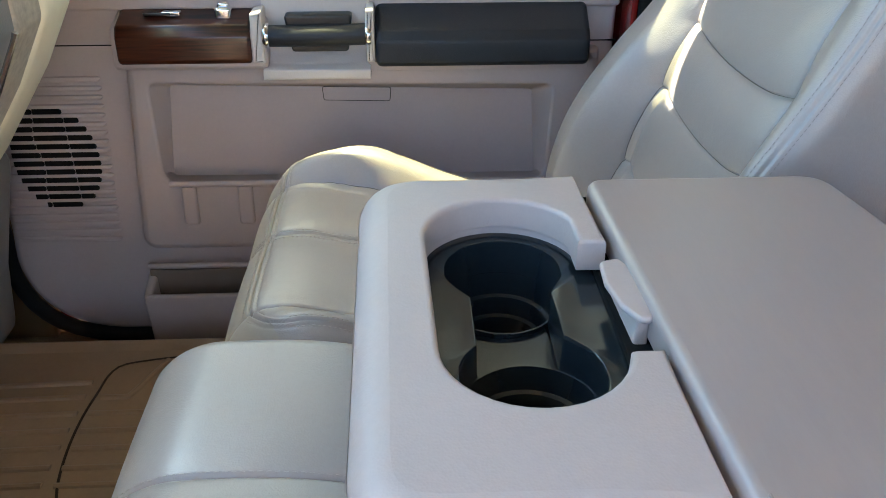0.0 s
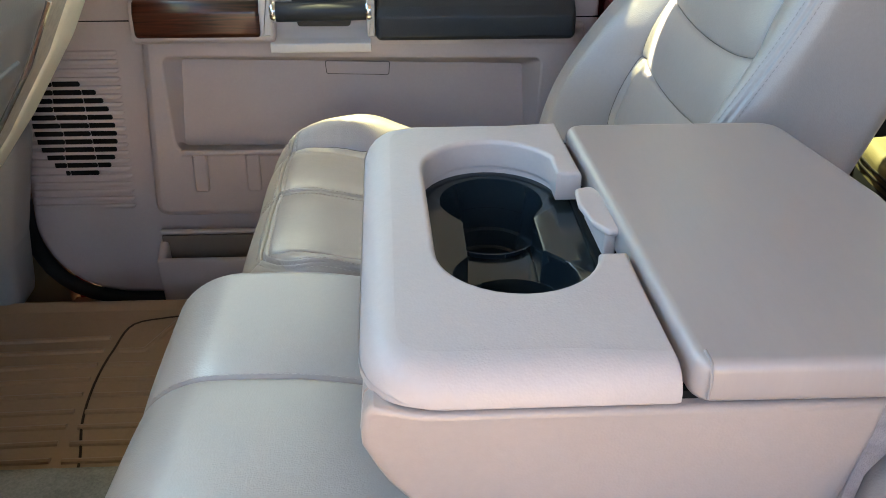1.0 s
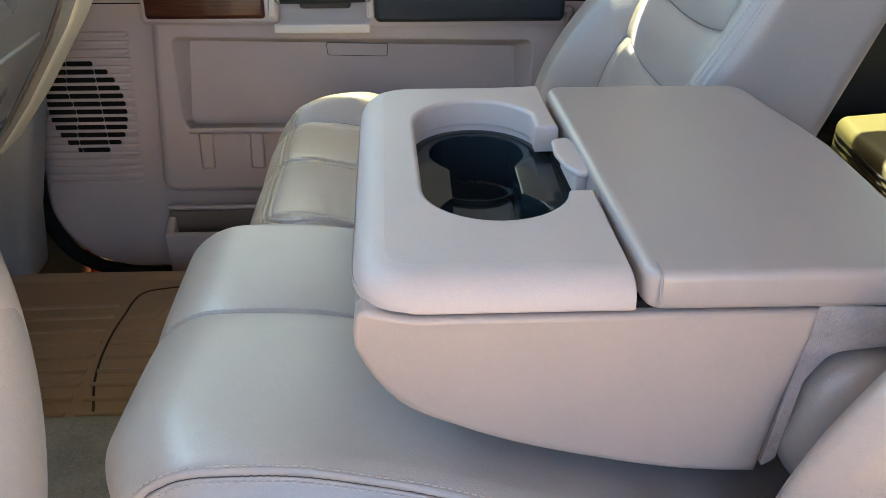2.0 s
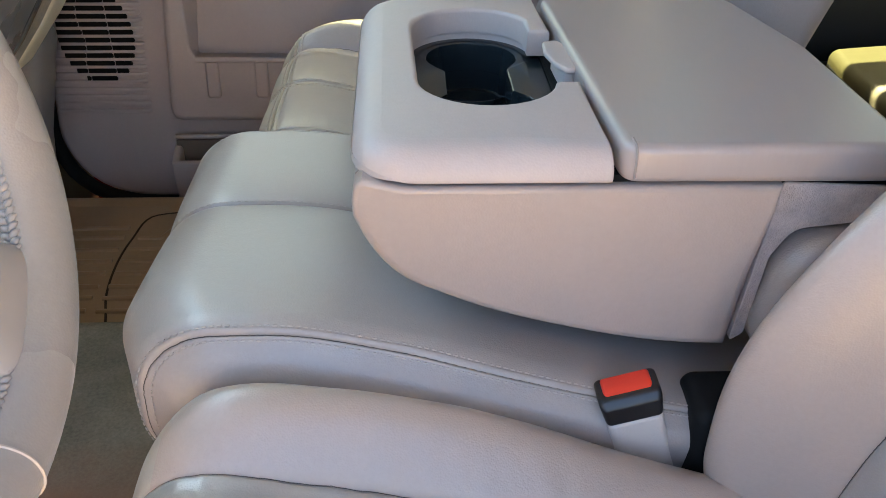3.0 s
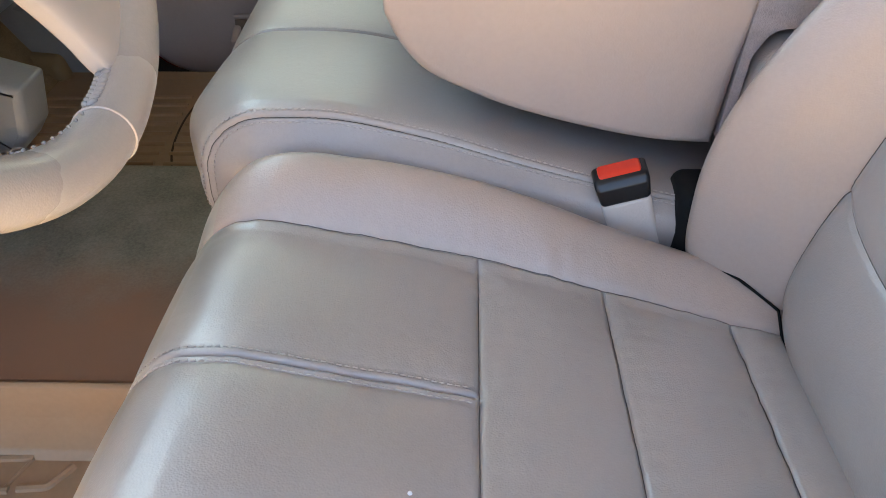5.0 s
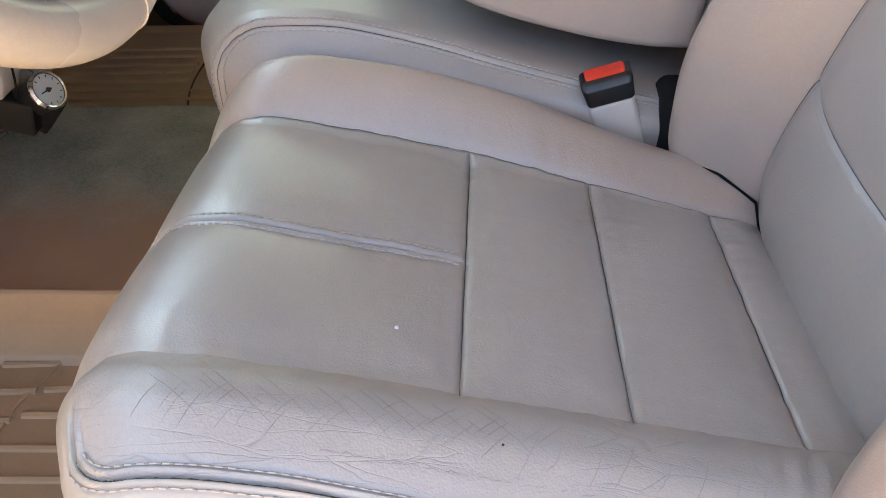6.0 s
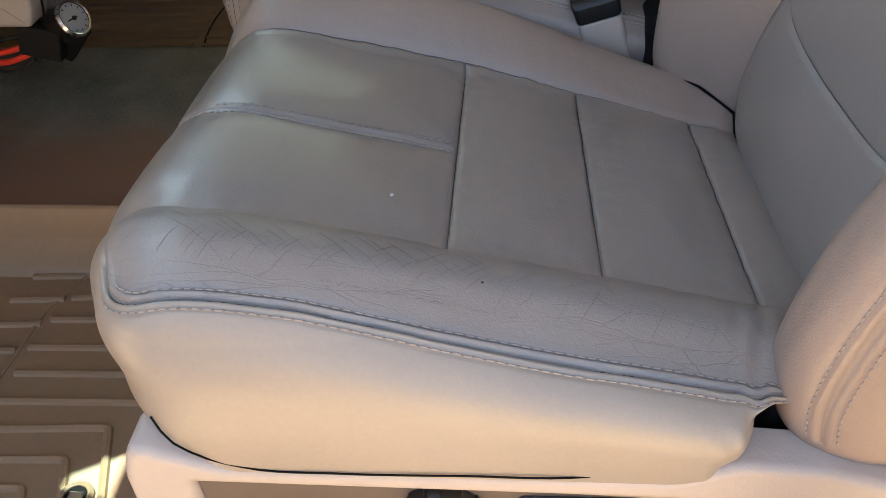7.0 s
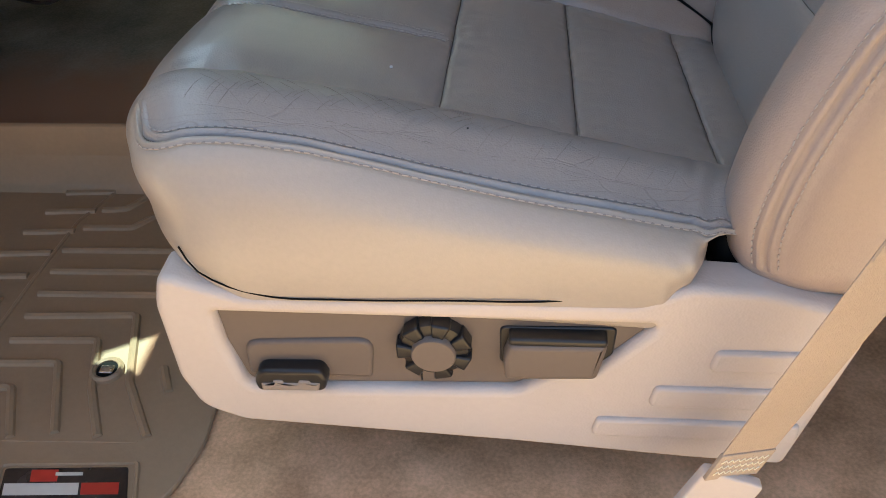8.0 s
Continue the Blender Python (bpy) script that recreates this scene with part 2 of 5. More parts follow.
def spl(xs, ys):
    """A smooth curve through a few stations."""
    xs, ys = np.array(xs, float), np.array(ys, float)
    sl = np.gradient(ys, xs)

    def f(x):
        x = np.clip(np.asarray(x, float), xs[0], xs[-1])
        i = np.clip(np.searchsorted(xs, x) - 1, 0, len(xs) - 2)
        h = xs[i + 1] - xs[i]
        t = (x - xs[i]) / h
        return ((2 * t ** 3 - 3 * t ** 2 + 1) * ys[i] + (t ** 3 - 2 * t ** 2 + t) * h * sl[i]
                + (3 * t ** 2 - 2 * t ** 3) * ys[i + 1] + (t ** 3 - t ** 2) * h * sl[i + 1])
    return f


def ease(a, b, x):
    t = np.clip((np.asarray(x, float) - a) / (b - a), 0, 1)
    return t * t * (3 - 2 * t)


def gather(y, lines, w=0.012, p=0.8):
    """Draws grid lines together round the seams, so that each groove is finely cut."""
    y = y.copy()
    for c in lines:
        d = y - c
        near = np.abs(d) < w
        y[near] = c + d[near] * (np.abs(d[near]) / w + 1e-9) ** p
    return y


def away(P, line):
    """Distance of 2D points from a polyline."""
    best = np.full(len(P), 9.0)
    line = np.asarray(line, float)
    for a, b in zip(line[:-1], line[1:]):
        d = b - a
        t = np.clip(((P - a) @ d) / (d @ d), 0, 1)
        best = np.minimum(best, np.linalg.norm(P - a - t[:, None] * d, axis=1))
    return best


def dense(line, step=0.006):
    """A polyline resampled at even steps along a smooth curve through its corners."""
    line = np.asarray(line, float)
    s = np.concatenate([[0], np.cumsum(np.linalg.norm(np.diff(line, axis=0), axis=1))])
    n = max(2, int(s[-1] / step) + 1)
    u = np.linspace(0, s[-1], n)
    if len(line) == 2:
        return line[0] + (line[1] - line[0]) * (u / s[-1])[:, None]
    return np.stack([spl(s, line[:, k])(u) for k in range(line.shape[1])], axis=1)


def mesh_of(name, V, F, flat=()):
    me = bpy.data.meshes.new(name)
    me.from_pydata(np.asarray(V, float).tolist(), [], [tuple(int(i) for i in f) for f in F])
    smooth = np.ones(len(me.polygons), bool)
    for i in flat:
        smooth[i] = False
    me.polygons.foreach_set("use_smooth", smooth)
    me.update()
    if len(F) < 6000:
        bm = bmesh.new()
        bm.from_mesh(me)
        bmesh.ops.recalc_face_normals(bm, faces=bm.faces)
        for e in bm.edges:
            if len(e.link_faces) == 2 and e.calc_face_angle(0.0) > 0.7:
                e.smooth = False
        bm.to_mesh(me)
        bm.free()
    return me


def thing(name, at, label, category, group="", kind=""):
    """An Empty at a thing's base, that its parts hang under."""
    ob = new(name)
    ob.location = at
    ob.empty_display_size = 0.05
    return tagged(ob, label, category, group, kind)


def base_of(ob):
    p = Vector(ob.location)
    return p + base_of(ob.parent) + ob.matrix_parent_inverse.translation if ob.parent else p


def part(name, shape, mat, parent=None, label="", kind=""):
    """One mesh, of (verts, faces[, flat faces]), in world places, under a thing or a part."""
    me = mesh_of(name, *shape)
    me.materials.append(mat)
    ob = new(name, me)
    if parent:
        ob.parent = parent
        ob.matrix_parent_inverse = Matrix.Translation(-base_of(parent))
    return tagged(ob, label, kind=kind)


def solo(name, shape, mat, label, category, group="", kind=""):
    return tagged(part(name, shape, mat), label, category, group, kind)


def rbox(lo, hi, r, k=3, m=(1, 1, 1)):
    """A closed box between two corners with rounded edges (r: one radius or three), m cells along each flat stretch."""
    lo, hi = np.array(lo, float), np.array(hi, float)
    r = np.array([r] * 3 if np.isscalar(r) else r, float)
    h = (hi - lo) / 2
    r = np.minimum(r, h * 0.999)
    ax = []
    for i in range(3):
        c = h[i] - r[i]
        e = c + r[i] * np.tan(np.linspace(0, math.pi / 4, k + 1))
        ax.append(np.concatenate([-e[::-1], np.linspace(-c, c, m[i] + 1)[1:-1], e]))
    n = [len(a) for a in ax]
    quads = []
    for i in range(3):
        j, l = (i + 1) % 3, (i + 2) % 3
        a, b = np.meshgrid(np.arange(n[j] - 1), np.arange(n[l] - 1), indexing="ij")
        a, b = a.ravel(), b.ravel()
        for end in (0, n[i] - 1):
            ring = [(a, b), (a + 1, b), (a + 1, b + 1), (a, b + 1)]
            if end == 0:
                ring = ring[::-1]
            ids = []
            for p, q in ring:
                t = [None] * 3
                t[i], t[j], t[l] = np.full(len(a), end), p, q
                ids.append((t[0] * n[1] + t[1]) * n[2] + t[2])
            quads.append(np.stack(ids, 1))
    F = np.concatenate(quads)
    u, inv = np.unique(F, return_inverse=True)
    F = inv.reshape(F.shape)
    P = np.stack([ax[0][u // (n[1] * n[2])], ax[1][(u // n[2]) % n[1]], ax[2][u % n[2]]], 1)
    core = np.clip(P, -(h - r), h - r)
    d = (P - core) / r
    d /= np.linalg.norm(d, axis=1)[:, None]
    return core + d * r + (lo + hi) / 2, F


AX = {"x": (1, 2, 0), "y": (0, 2, 1), "z": (0, 1, 2)}


def fillet(pts, r, n=5):
    """A polygon with its corners rounded (r: one radius or one for each corner)."""
    pts = [np.array(p[:2], float) for p in pts]
    rs = [r] * len(pts) if np.isscalar(r) else r
    out = []
    for i, p in enumerate(pts):
        a, b = pts[i - 1] - p, pts[(i + 1) % len(pts)] - p
        la, lb = np.linalg.norm(a), np.linalg.norm(b)
        a, b = a / la, b / lb
        ang = math.acos(max(-1, min(1, float(a @ b))))
        if rs[i] <= 0 or ang > 3.1:
            out.append(p)
            continue
        t = min(rs[i] / math.tan(ang / 2), 0.48 * la, 0.48 * lb)
        q0, q1 = p + a * t, p + b * t
        for s in np.linspace(0, 1, n):
            out.append((1 - s) ** 2 * q0 + 2 * s * (1 - s) * p + s * s * q1)
    return np.array(out)


def inward(p):
    """Inward normals of a polygon's corners."""
    area = np.sum(p[:, 0] * np.roll(p[:, 1], -1) - np.roll(p[:, 0], -1) * p[:, 1])
    e = np.roll(p, -1, 0) - p
    nrm = np.stack([-e[:, 1], e[:, 0]], 1) * np.sign(area)
    nrm /= np.linalg.norm(nrm, axis=1)[:, None] + 1e-12
    s = nrm + np.roll(nrm, 1, 0)
    s /= np.linalg.norm(s, axis=1)[:, None] + 1e-9
    c = np.maximum(0.5, np.sum(s * nrm, 1))
    return s / c[:, None], area


def lift(axis, uv, w):
    i, j, k = AX[axis]
    P = np.zeros((len(uv), 3))
    P[:, i], P[:, j], P[:, k] = uv[:, 0], uv[:, 1], w
    return P


def slab(pts, axis, a, b, r=0.003, k=3):
    """A polygon drawn out along an axis from a to b, with its rims rounded (r: one radius or one for each corner)."""
    p = np.asarray(pts, float)
    nrm, area = inward(p)
    rr = np.full(len(p), r) if np.isscalar(r) else np.asarray(r, float)
    rings = []
    for th in np.linspace(0, math.pi / 2, k + 1):
        rings.append(lift(axis, p + nrm * (rr * (1 - math.sin(th)))[:, None], a + rr * (1 - math.cos(th))))
    for th in np.linspace(math.pi / 2, 0, k + 1):
        rings.append(lift(axis, p + nrm * (rr * (1 - math.sin(th)))[:, None], b - rr * (1 - math.cos(th))))
    n = len(p)
    V = np.concatenate(rings)
    F = []
    for q in range(len(rings) - 1):
        for i in range(n):
            j = (i + 1) % n
            F.append((q * n + i, q * n + j, (q + 1) * n + j, (q + 1) * n + i))
    flip = (area > 0) != (axis == "y")
    if not flip:
        F = [f[::-1] for f in F]
    last = (len(rings) - 1) * n
    c0, c1 = tuple(range(n)), tuple(range(last, last + n))
    F += [c0[::-1], c1] if flip else [c0, c1[::-1]]
    return V, F, (len(F) - 2, len(F) - 1)


def even(p, n):
    """A closed polygon resampled to n points, from its first corner on."""
    p = np.vstack([p, p[:1]])
    s = np.concatenate([[0], np.cumsum(np.linalg.norm(np.diff(p, axis=0), axis=1))])
    u = np.linspace(0, s[-1], n, endpoint=False)
    return np.stack([np.interp(u, s, p[:, 0]), np.interp(u, s, p[:, 1])], 1)


def holed_slab(outer, inner, axis, a, b, r=0.003, r_in=0.003, k=4):
    """A plate between a polygon and a hole in it: face at a with both rims rounded, walls back to b."""
    sgn = 1 if b > a else -1
    V, F, fronts = [], [], []
    for p, rr, s in ((np.asarray(outer, float), r, 1), (np.asarray(inner, float), r_in, -1)):
        nrm, _ = inward(p)
        n = len(p)
        at = sum(len(v) for v in V)
        rows = [lift(axis, p, b)]
        for th in np.linspace(0, math.pi / 2, k + 1):
            rows.append(lift(axis, p + s * nrm * rr * (1 - math.cos(th)), a + sgn * rr * (1 - math.sin(th))))
        V += rows
        for q in range(len(rows) - 1):
            F += [(at + q * n + i, at + q * n + (i + 1) % n, at + (q + 1) * n + (i + 1) % n, at + (q + 1) * n + i) for i in range(n)]
        fronts.append((rows[-1], at + (len(rows) - 1) * n, at, n))
    tris = geometry.tessellate_polygon([[Vector(v) for v in f[0]] for f in fronts])
    n0 = fronts[0][3]
    smooth = len(F)
    for t in tris:
        F.append(tuple(fronts[0][1] + i if i < n0 else fronts[1][1] + i - n0 for i in t))
    for t in tris:
        F.append(tuple(fronts[0][2] + i if i < n0 else fronts[1][2] + i - n0 for i in t))
    return np.concatenate(V), F, range(smooth, len(F))


def sweep(line, r, n=8, closed=False, cap=True):
    """A round bar along a line (r: one radius or one for each place)."""
    line = np.asarray(line, float)
    m = len(line)
    rs = np.full(m, r) if np.isscalar(r) else np.asarray(r, float)
    tan = np.roll(line, -1, 0) - np.roll(line, 1, 0) if closed else np.gradient(line, axis=0)
    tan /= np.linalg.norm(tan, axis=1)[:, None]
    up = np.array([0, 0, 1.0]) if abs(tan[0][2]) < 0.9 else np.array([1.0, 0, 0])
    u = np.cross(tan[0], up)
    V = []
    for i in range(m):
        u = u - tan[i] * (u @ tan[i])
        u /= np.linalg.norm(u)
        v = np.cross(tan[i], u)
        for a in np.arange(n) * 2 * math.pi / n:
            V.append(line[i] + rs[i] * (math.cos(a) * u + math.sin(a) * v))
    F = []
    for i in range(m if closed else m - 1):
        j = (i + 1) % m
        for a in range(n):
            b = (a + 1) % n
            F.append((i * n + a, i * n + b, j * n + b, j * n + a))
    flat = ()
    if not closed and cap:
        F += [tuple(range(n))[::-1], tuple(range((m - 1) * n, m * n))]
        flat = (len(F) - 2, len(F) - 1)
    return np.array(V), F, flat


def lathe(profile, at, axis=(0, 0, 1), n=32, cap=True):
    """A turned shape: (radius, height) pairs round an axis through at."""
    z = Vector(axis).normalized()
    q = z.to_track_quat("Z", "Y").to_matrix()
    V, F = [], []
    for r, h in profile:
        for i in range(n):
            a = 2 * math.pi * i / n
            V.append(Vector(at) + q @ Vector((r * math.cos(a), r * math.sin(a), h)))
    for p in range(len(profile) - 1):
        for i in range(n):
            j = (i + 1) % n
            F.append((p * n + i, p * n + j, (p + 1) * n + j, (p + 1) * n + i))
    if not cap:
        return np.array([tuple(v) for v in V]), F
    F.append(tuple(range(n))[::-1])
    F.append(tuple(range((len(profile) - 1) * n, len(profile) * n)))
    return np.array([tuple(v) for v in V]), F, (len(F) - 2, len(F) - 1)


def join(*shapes):
    V, F, flat = [], [], []
    nv = 0
    for s in shapes:
        flat += [len(F) + i for i in (s[2] if len(s) > 2 else ())]
        F += [tuple(int(i) + nv for i in f) for f in s[1]]
        V.append(np.asarray(s[0], float))
        nv += len(s[0])
    return np.concatenate(V), F, flat


def turned(shape, m):
    V = np.asarray(shape[0], float)
    M = np.array(m)
    return (V @ M[:3, :3].T + M[:3, 3], *shape[1:])


def normals(V, F):
    F4 = np.asarray(F)
    a = np.cross(V[F4[:, 2]] - V[F4[:, 0]], V[F4[:, 3]] - V[F4[:, 1]])
    N = np.zeros_like(V)
    for c in range(4):
        np.add.at(N, F4[:, c], a)
    return N / (np.linalg.norm(N, axis=1)[:, None] + 1e-12)


def pieces(V, F, keys):
    """Splits a mesh by a whole number given for each face."""
    F = np.asarray(F)
    out = {}
    for key in np.unique(keys):
        f = F[keys == key]
        u, inv = np.unique(f, return_inverse=True)
        out[int(key)] = (V[u], inv.reshape(f.shape))
    return out


def stitch(V, N, P2, line, side=None, offset=0.0, length=0.0042, gap=0.0026, rad=0.0008, lead=0.0, whole=False):
    """Threads along a line over a surface; the line is drawn in the sheet coordinates P2 of the surface."""
    pick = np.arange(len(V)) if side is None else np.nonzero(side)[0]
    P2 = np.asarray(P2)[pick]
    pts = dense(line, 0.002)
    tan = np.gradient(pts, axis=0)
    tan /= np.linalg.norm(tan, axis=1)[:, None]
    pts = pts + np.stack([-tan[:, 1], tan[:, 0]], 1) * offset
    out = []
    for q in pts:
        d = np.sum((P2 - q) ** 2, axis=1)
        near = np.argpartition(d, 4)[:4]
        w = 1 / (d[near] + 2e-7)
        w /= w.sum()
        p = V[pick[near]].T @ w
        nn = N[pick[near]].T @ w
        out.append(p + nn / np.linalg.norm(nn) * rad * 1.3)
    out = np.array(out)
    s = np.concatenate([[0], np.cumsum(np.linalg.norm(np.diff(out, axis=0), axis=1))])
    shapes = []
    if whole:
        return sweep(out, np.interp(np.linspace(0, 1, len(out)), [0, 0.2, 0.7, 1], [0.15, 1, 0.8, 0.15]) * rad, 5)
    at = lead
    while at + length < s[-1]:
        u = np.linspace(at, at + length, 3)
        seg = np.stack([np.interp(u, s, out[:, c]) for c in range(3)], 1)
        shapes.append(sweep(seg, [rad * 0.7, rad, rad * 0.7], 5))
        at += length + gap
    return join(*shapes)


# ---- the cab: shell and floor ----
def box(name, lo, hi, mat, label, category="wall", r=0.01, kind="structure"):
    return solo(name, rbox(lo, hi, r), mat, label, category, kind=kind)


# Unseen ground, its warm colour chosen to bounce light onto the seat sides.
solo("ground", ([(-90, -90, -0.78), (90, -90, -0.78), (90, 90, -0.78), (-90, 90, -0.78)], [(0, 1, 2, 3)]), GROUND,
     "dry pale earth yard outside the truck", "ground", kind="structure")
# Out-of-view open door, which keeps front-left sky light off the backrest.
V, F = rbox((0.0, -0.03, -0.10), (1.02, 0.03, 0.67), 0.02, 4)
solo("wall_driver_door", turned((V, F), pose(-0.63, -0.53, 0.0, 0, 0, -68)), DOOR, "open driver's door with a plain taupe inner panel", "door", kind="structure")
box("ceiling", (-0.535, -0.50, 1.275), (1.95, 1.372, 1.33), HEAD, "pale cloth headliner under the cab roof", "ceiling")
box("wall_rear", (1.90, -0.50, -0.20), (1.96, 1.50, 1.28), HEAD, "plain rear wall of the cab")
box("wall_front", (-1.16, -0.50, -0.20), (-1.10, 1.50, 0.80), GAP, "dark firewall in front of the footwells")
box("wall_passenger", (-1.10, 1.43, -0.30), (1.90, 1.49, 0.655), PAINT, "red painted outer skin of the passenger doors")
# Unseen rail whose lower edge is cut to shape sun on the passenger seat.
RAIL = [(-0.50, 0.98), (-0.30, 1.055), (-0.10, 1.125), (0.08, 1.245), (0.20, 1.26), (0.20, 1.335), (-0.50, 1.335)]
solo("wall_rail", slab(RAIL, "y", 1.352, 1.436, 0.004), HEAD, "pale rail sloping up over the passenger window", "wall", kind="structure")
box("wall_rail_rear", (0.40, 1.385, 1.12), (1.90, 1.435, 1.28), HEAD, "pale rail over the rear passenger window")
# Unseen panel, much wider than a door pillar, placed to block the sun.
box("wall_sun_block", (0.02, 1.40, 0.64), (0.52, 1.436, 1.195), HEAD, "pale pillar between the passenger doors")
box("wall_pillar_rear", (1.25, 1.38, 0.64), (1.90, 1.48, 1.20), HEAD, "pale rear quarter of the cab")
box("wall_pillar_driver", (0.62, -0.52, -0.10), (0.74, -0.44, 1.28), HEAD, "pale pillar behind the driver's door")
box("wall_driver_rear", (0.74, -0.52, -0.20), (1.90, -0.44, 0.72), DOOR, "closed rear door on the driver's side")
for name, y in (("wall_pillar_front", 1.42), ("wall_pillar_windscreen", -0.47)):
    V, F = rbox((-0.45, -0.05, -0.04), (0.45, 0.05, 0.04), 0.02)
    solo(name, turned((V, F), pose(-0.82, y, 1.02, 0, 36, 0)), HEAD, "slanted windscreen pillar", "wall", kind="structure")


V, F = rbox((-0.375, -0.49, -0.002), (0.375, 1.44, 0.002), 0.001, 1)
solo("window_1", turned((V, F), pose(-0.828, 0, 1.035, 0, -38.8, 0)), GLASS, "green-tinted windscreen", "window", kind="structure")
for pane_ in (box("window_2", (-0.95, 1.415, 0.655), (0.40, 1.419, 1.33), SIDE_GLASS, "green-tinted passenger window, closed", "window", 0.001),
             box("window_3", (0.52, 1.4365, 0.655), (1.25, 1.4405, 1.20), SIDE_GLASS, "green-tinted rear passenger window, closed", "window", 0.001)):
    pane_.visible_shadow = True


def floor_height(x, y):
    """Flat footwells with a broad low tunnel between them and a sill along each side."""
    tunnel = 0.086 * ease(0.19, 0.235, y) * (1 - ease(0.70, 0.775, y)) * (1 - ease(0.05, 0.25, x))
    sill = -0.10 * ease(1.195, 1.27, y)
    rise = 0.30 * ease(-0.80, -1.08, x)
    return -0.006 + tunnel + sill + rise


gx, gy = np.meshgrid(np.linspace(-1.10, 1.90, 220), np.linspace(-0.47, 1.40, 180), indexing="ij")
fv = np.stack([gx.ravel(), gy.ravel(), floor_height(gx.ravel(), gy.ravel())], 1)
a, b = np.meshgrid(np.arange(219), np.arange(179), indexing="ij")
c = (a * 180 + b).ravel()
ff = np.stack([c, c + 180, c + 181, c + 1], 1)
fm = fv[ff].mean(axis=1)
split = pieces(fv, ff, np.where(fm[:, 0] > 0.1, 0, np.where(fm[:, 1] > 0.775, 2, np.where(fm[:, 1] > 0.19, 1, 0))))
solo("floor", split[0], CARPET, "worn brown cut-pile carpet over the cab floor", "floor", kind="structure")
solo("floor_passenger", split[2], FOOT, "ochre-brown carpet beside the passenger mat", "floor", kind="structure")
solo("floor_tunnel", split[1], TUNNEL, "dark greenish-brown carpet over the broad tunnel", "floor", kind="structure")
box("door_sill", (-0.75, -0.53, -0.16), (0.70, -0.45, -0.012), TRIM, "pale scuff plate along the open doorway", "sill")


# ---- seats ----
def seat(name, label, cy, flip, dx, dz, worn, group):
    """A leather bucket seat: ribbed cushion with bolsters, side skirt, backrest and its seams. Built about the driver's
    place and set over to the centre line cy."""
    mid = -0.012

    def put(shape):
        V = np.array(shape[0], float)
        V[:, 1] = cy + (mid - V[:, 1] if flip else V[:, 1] - mid)
        V += (dx, 0, dz)
        F = [tuple(f)[::-1] for f in shape[1]] if flip else shape[1]
        return (V, F, *shape[2:])

    ob = thing(name, (0.08 + dx, cy, 0.0), label, "seat", group)
    hide = WARM if worn else LEATHER

    # cushion
    V, F = rbox((-0.208, -0.287, 0.19), (0.37, 0.222, 0.36), (0.06, 0.045, 0.055), 24, (190, 150, 20))
    V[:, 1] = gather(V[:, 1], (0.152, -0.172, -0.025))
    V[:, 0] = gather(V[:, 0], (0.055, 0.168, 0.286))
    x, y, z = V.T.copy()
    top = ease(0.25, 0.33, z)
    height = spl([-0.21, -0.15, -0.05, 0.055, 0.166, 0.283, 0.37], [0.352, 0.369, 0.354, 0.330, 0.304, 0.275, 0.258])(x)
    height = height - 0.075 * (y - mid) if worn else height - 0.012
    inner = spl([-0.21, -0.1, 0.09, 0.2, 0.36], [0.026, 0.050, 0.053, 0.036, 0.02])(x)
    height = height + inner * ease(0.135, 0.198, y) * (1.0 if worn else 0.25)
    height = height + (0.010 if worn else inner - 0.006 - 0.022 * ease(-0.08, 0.10, x)) * ease(-0.155, -0.205, y)
    height = height - (0.016 if worn else 0.01) * ease(-0.215, -0.262, y)
    height = height - (0.013 if worn else 0.016) * ease(-0.02, -0.16, x) * ease(-0.13, -0.25, y)
    lines = [[(-0.25, 0.152), (0.36, 0.152)], [(-0.25, -0.172), (0.36, -0.172)]]
    cross = [[(0.055, 0.152), (0.055, -0.172)], [(0.168, 0.152), (0.168, -0.172)], [(0.286, 0.152), (0.286, -0.172)]]
    tee = [(-0.25, -0.025), (0.055, -0.025)]
    P = np.stack([x, y], 1)
    d = np.minimum.reduce([away(P, l) for l in lines + cross + [tee]])
    cut = np.minimum.reduce([away(P, l) for l in (lines[:1] if worn else lines) + cross + [tee]])
    soft = 0.008 * (1 - np.exp(-d / 0.022)) - 0.0030 * np.exp(-(cut / 0.0015) ** 2)
    # short puckers that run out from the seams
    along = np.array([noise.noise(Vector((p[0] * 75, p[1] * 22, 1.3))) + noise.noise(Vector((p[0] * 24, p[1] * 70, 5.3))) for p in P])
    soft = soft + 0.0016 * along * np.exp(-d / 0.026)
    dt = away(P, [(-0.30, -0.025), (0.05, -0.025)])
    soft = soft + 0.0024 * np.exp(-((dt - 0.0042) / 0.0022) ** 2) - 0.0012 * np.exp(-((dt - 0.0080) / 0.0018) ** 2)
    # the outer seam runs along the rounded edge, some way down it, and round the front
    ex, ey, ei = np.maximum(0, (-0.148 - x) / 0.06), np.maximum(0, (-0.242 - y) / 0.045), np.maximum(0, (y - 0.177) / 0.045)
    eh = np.hypot(np.hypot(ex, ey), ei)
    arc = np.where(z > 0.305, np.arctan2(eh, np.maximum((z - 0.305) / 0.055, 1e-6)) * 0.05, 0.0785 + 0.305 - z)
    arc = np.where(eh > 0, arc, -np.minimum(np.minimum(np.abs(x + 0.148), np.abs(y + 0.242)), np.abs(y - 0.177)))
    run = arc - 0.05 * np.radians(np.interp(x, [-0.15, -0.11, -0.05, 0.05, 0.15, 0.30], [26, 26, 26, 29, 28, 22]) + np.where(ex > 0, 8 * np.arctan2(ex, ey + 1e-9) / 1.571, 0) if worn else 24.0)
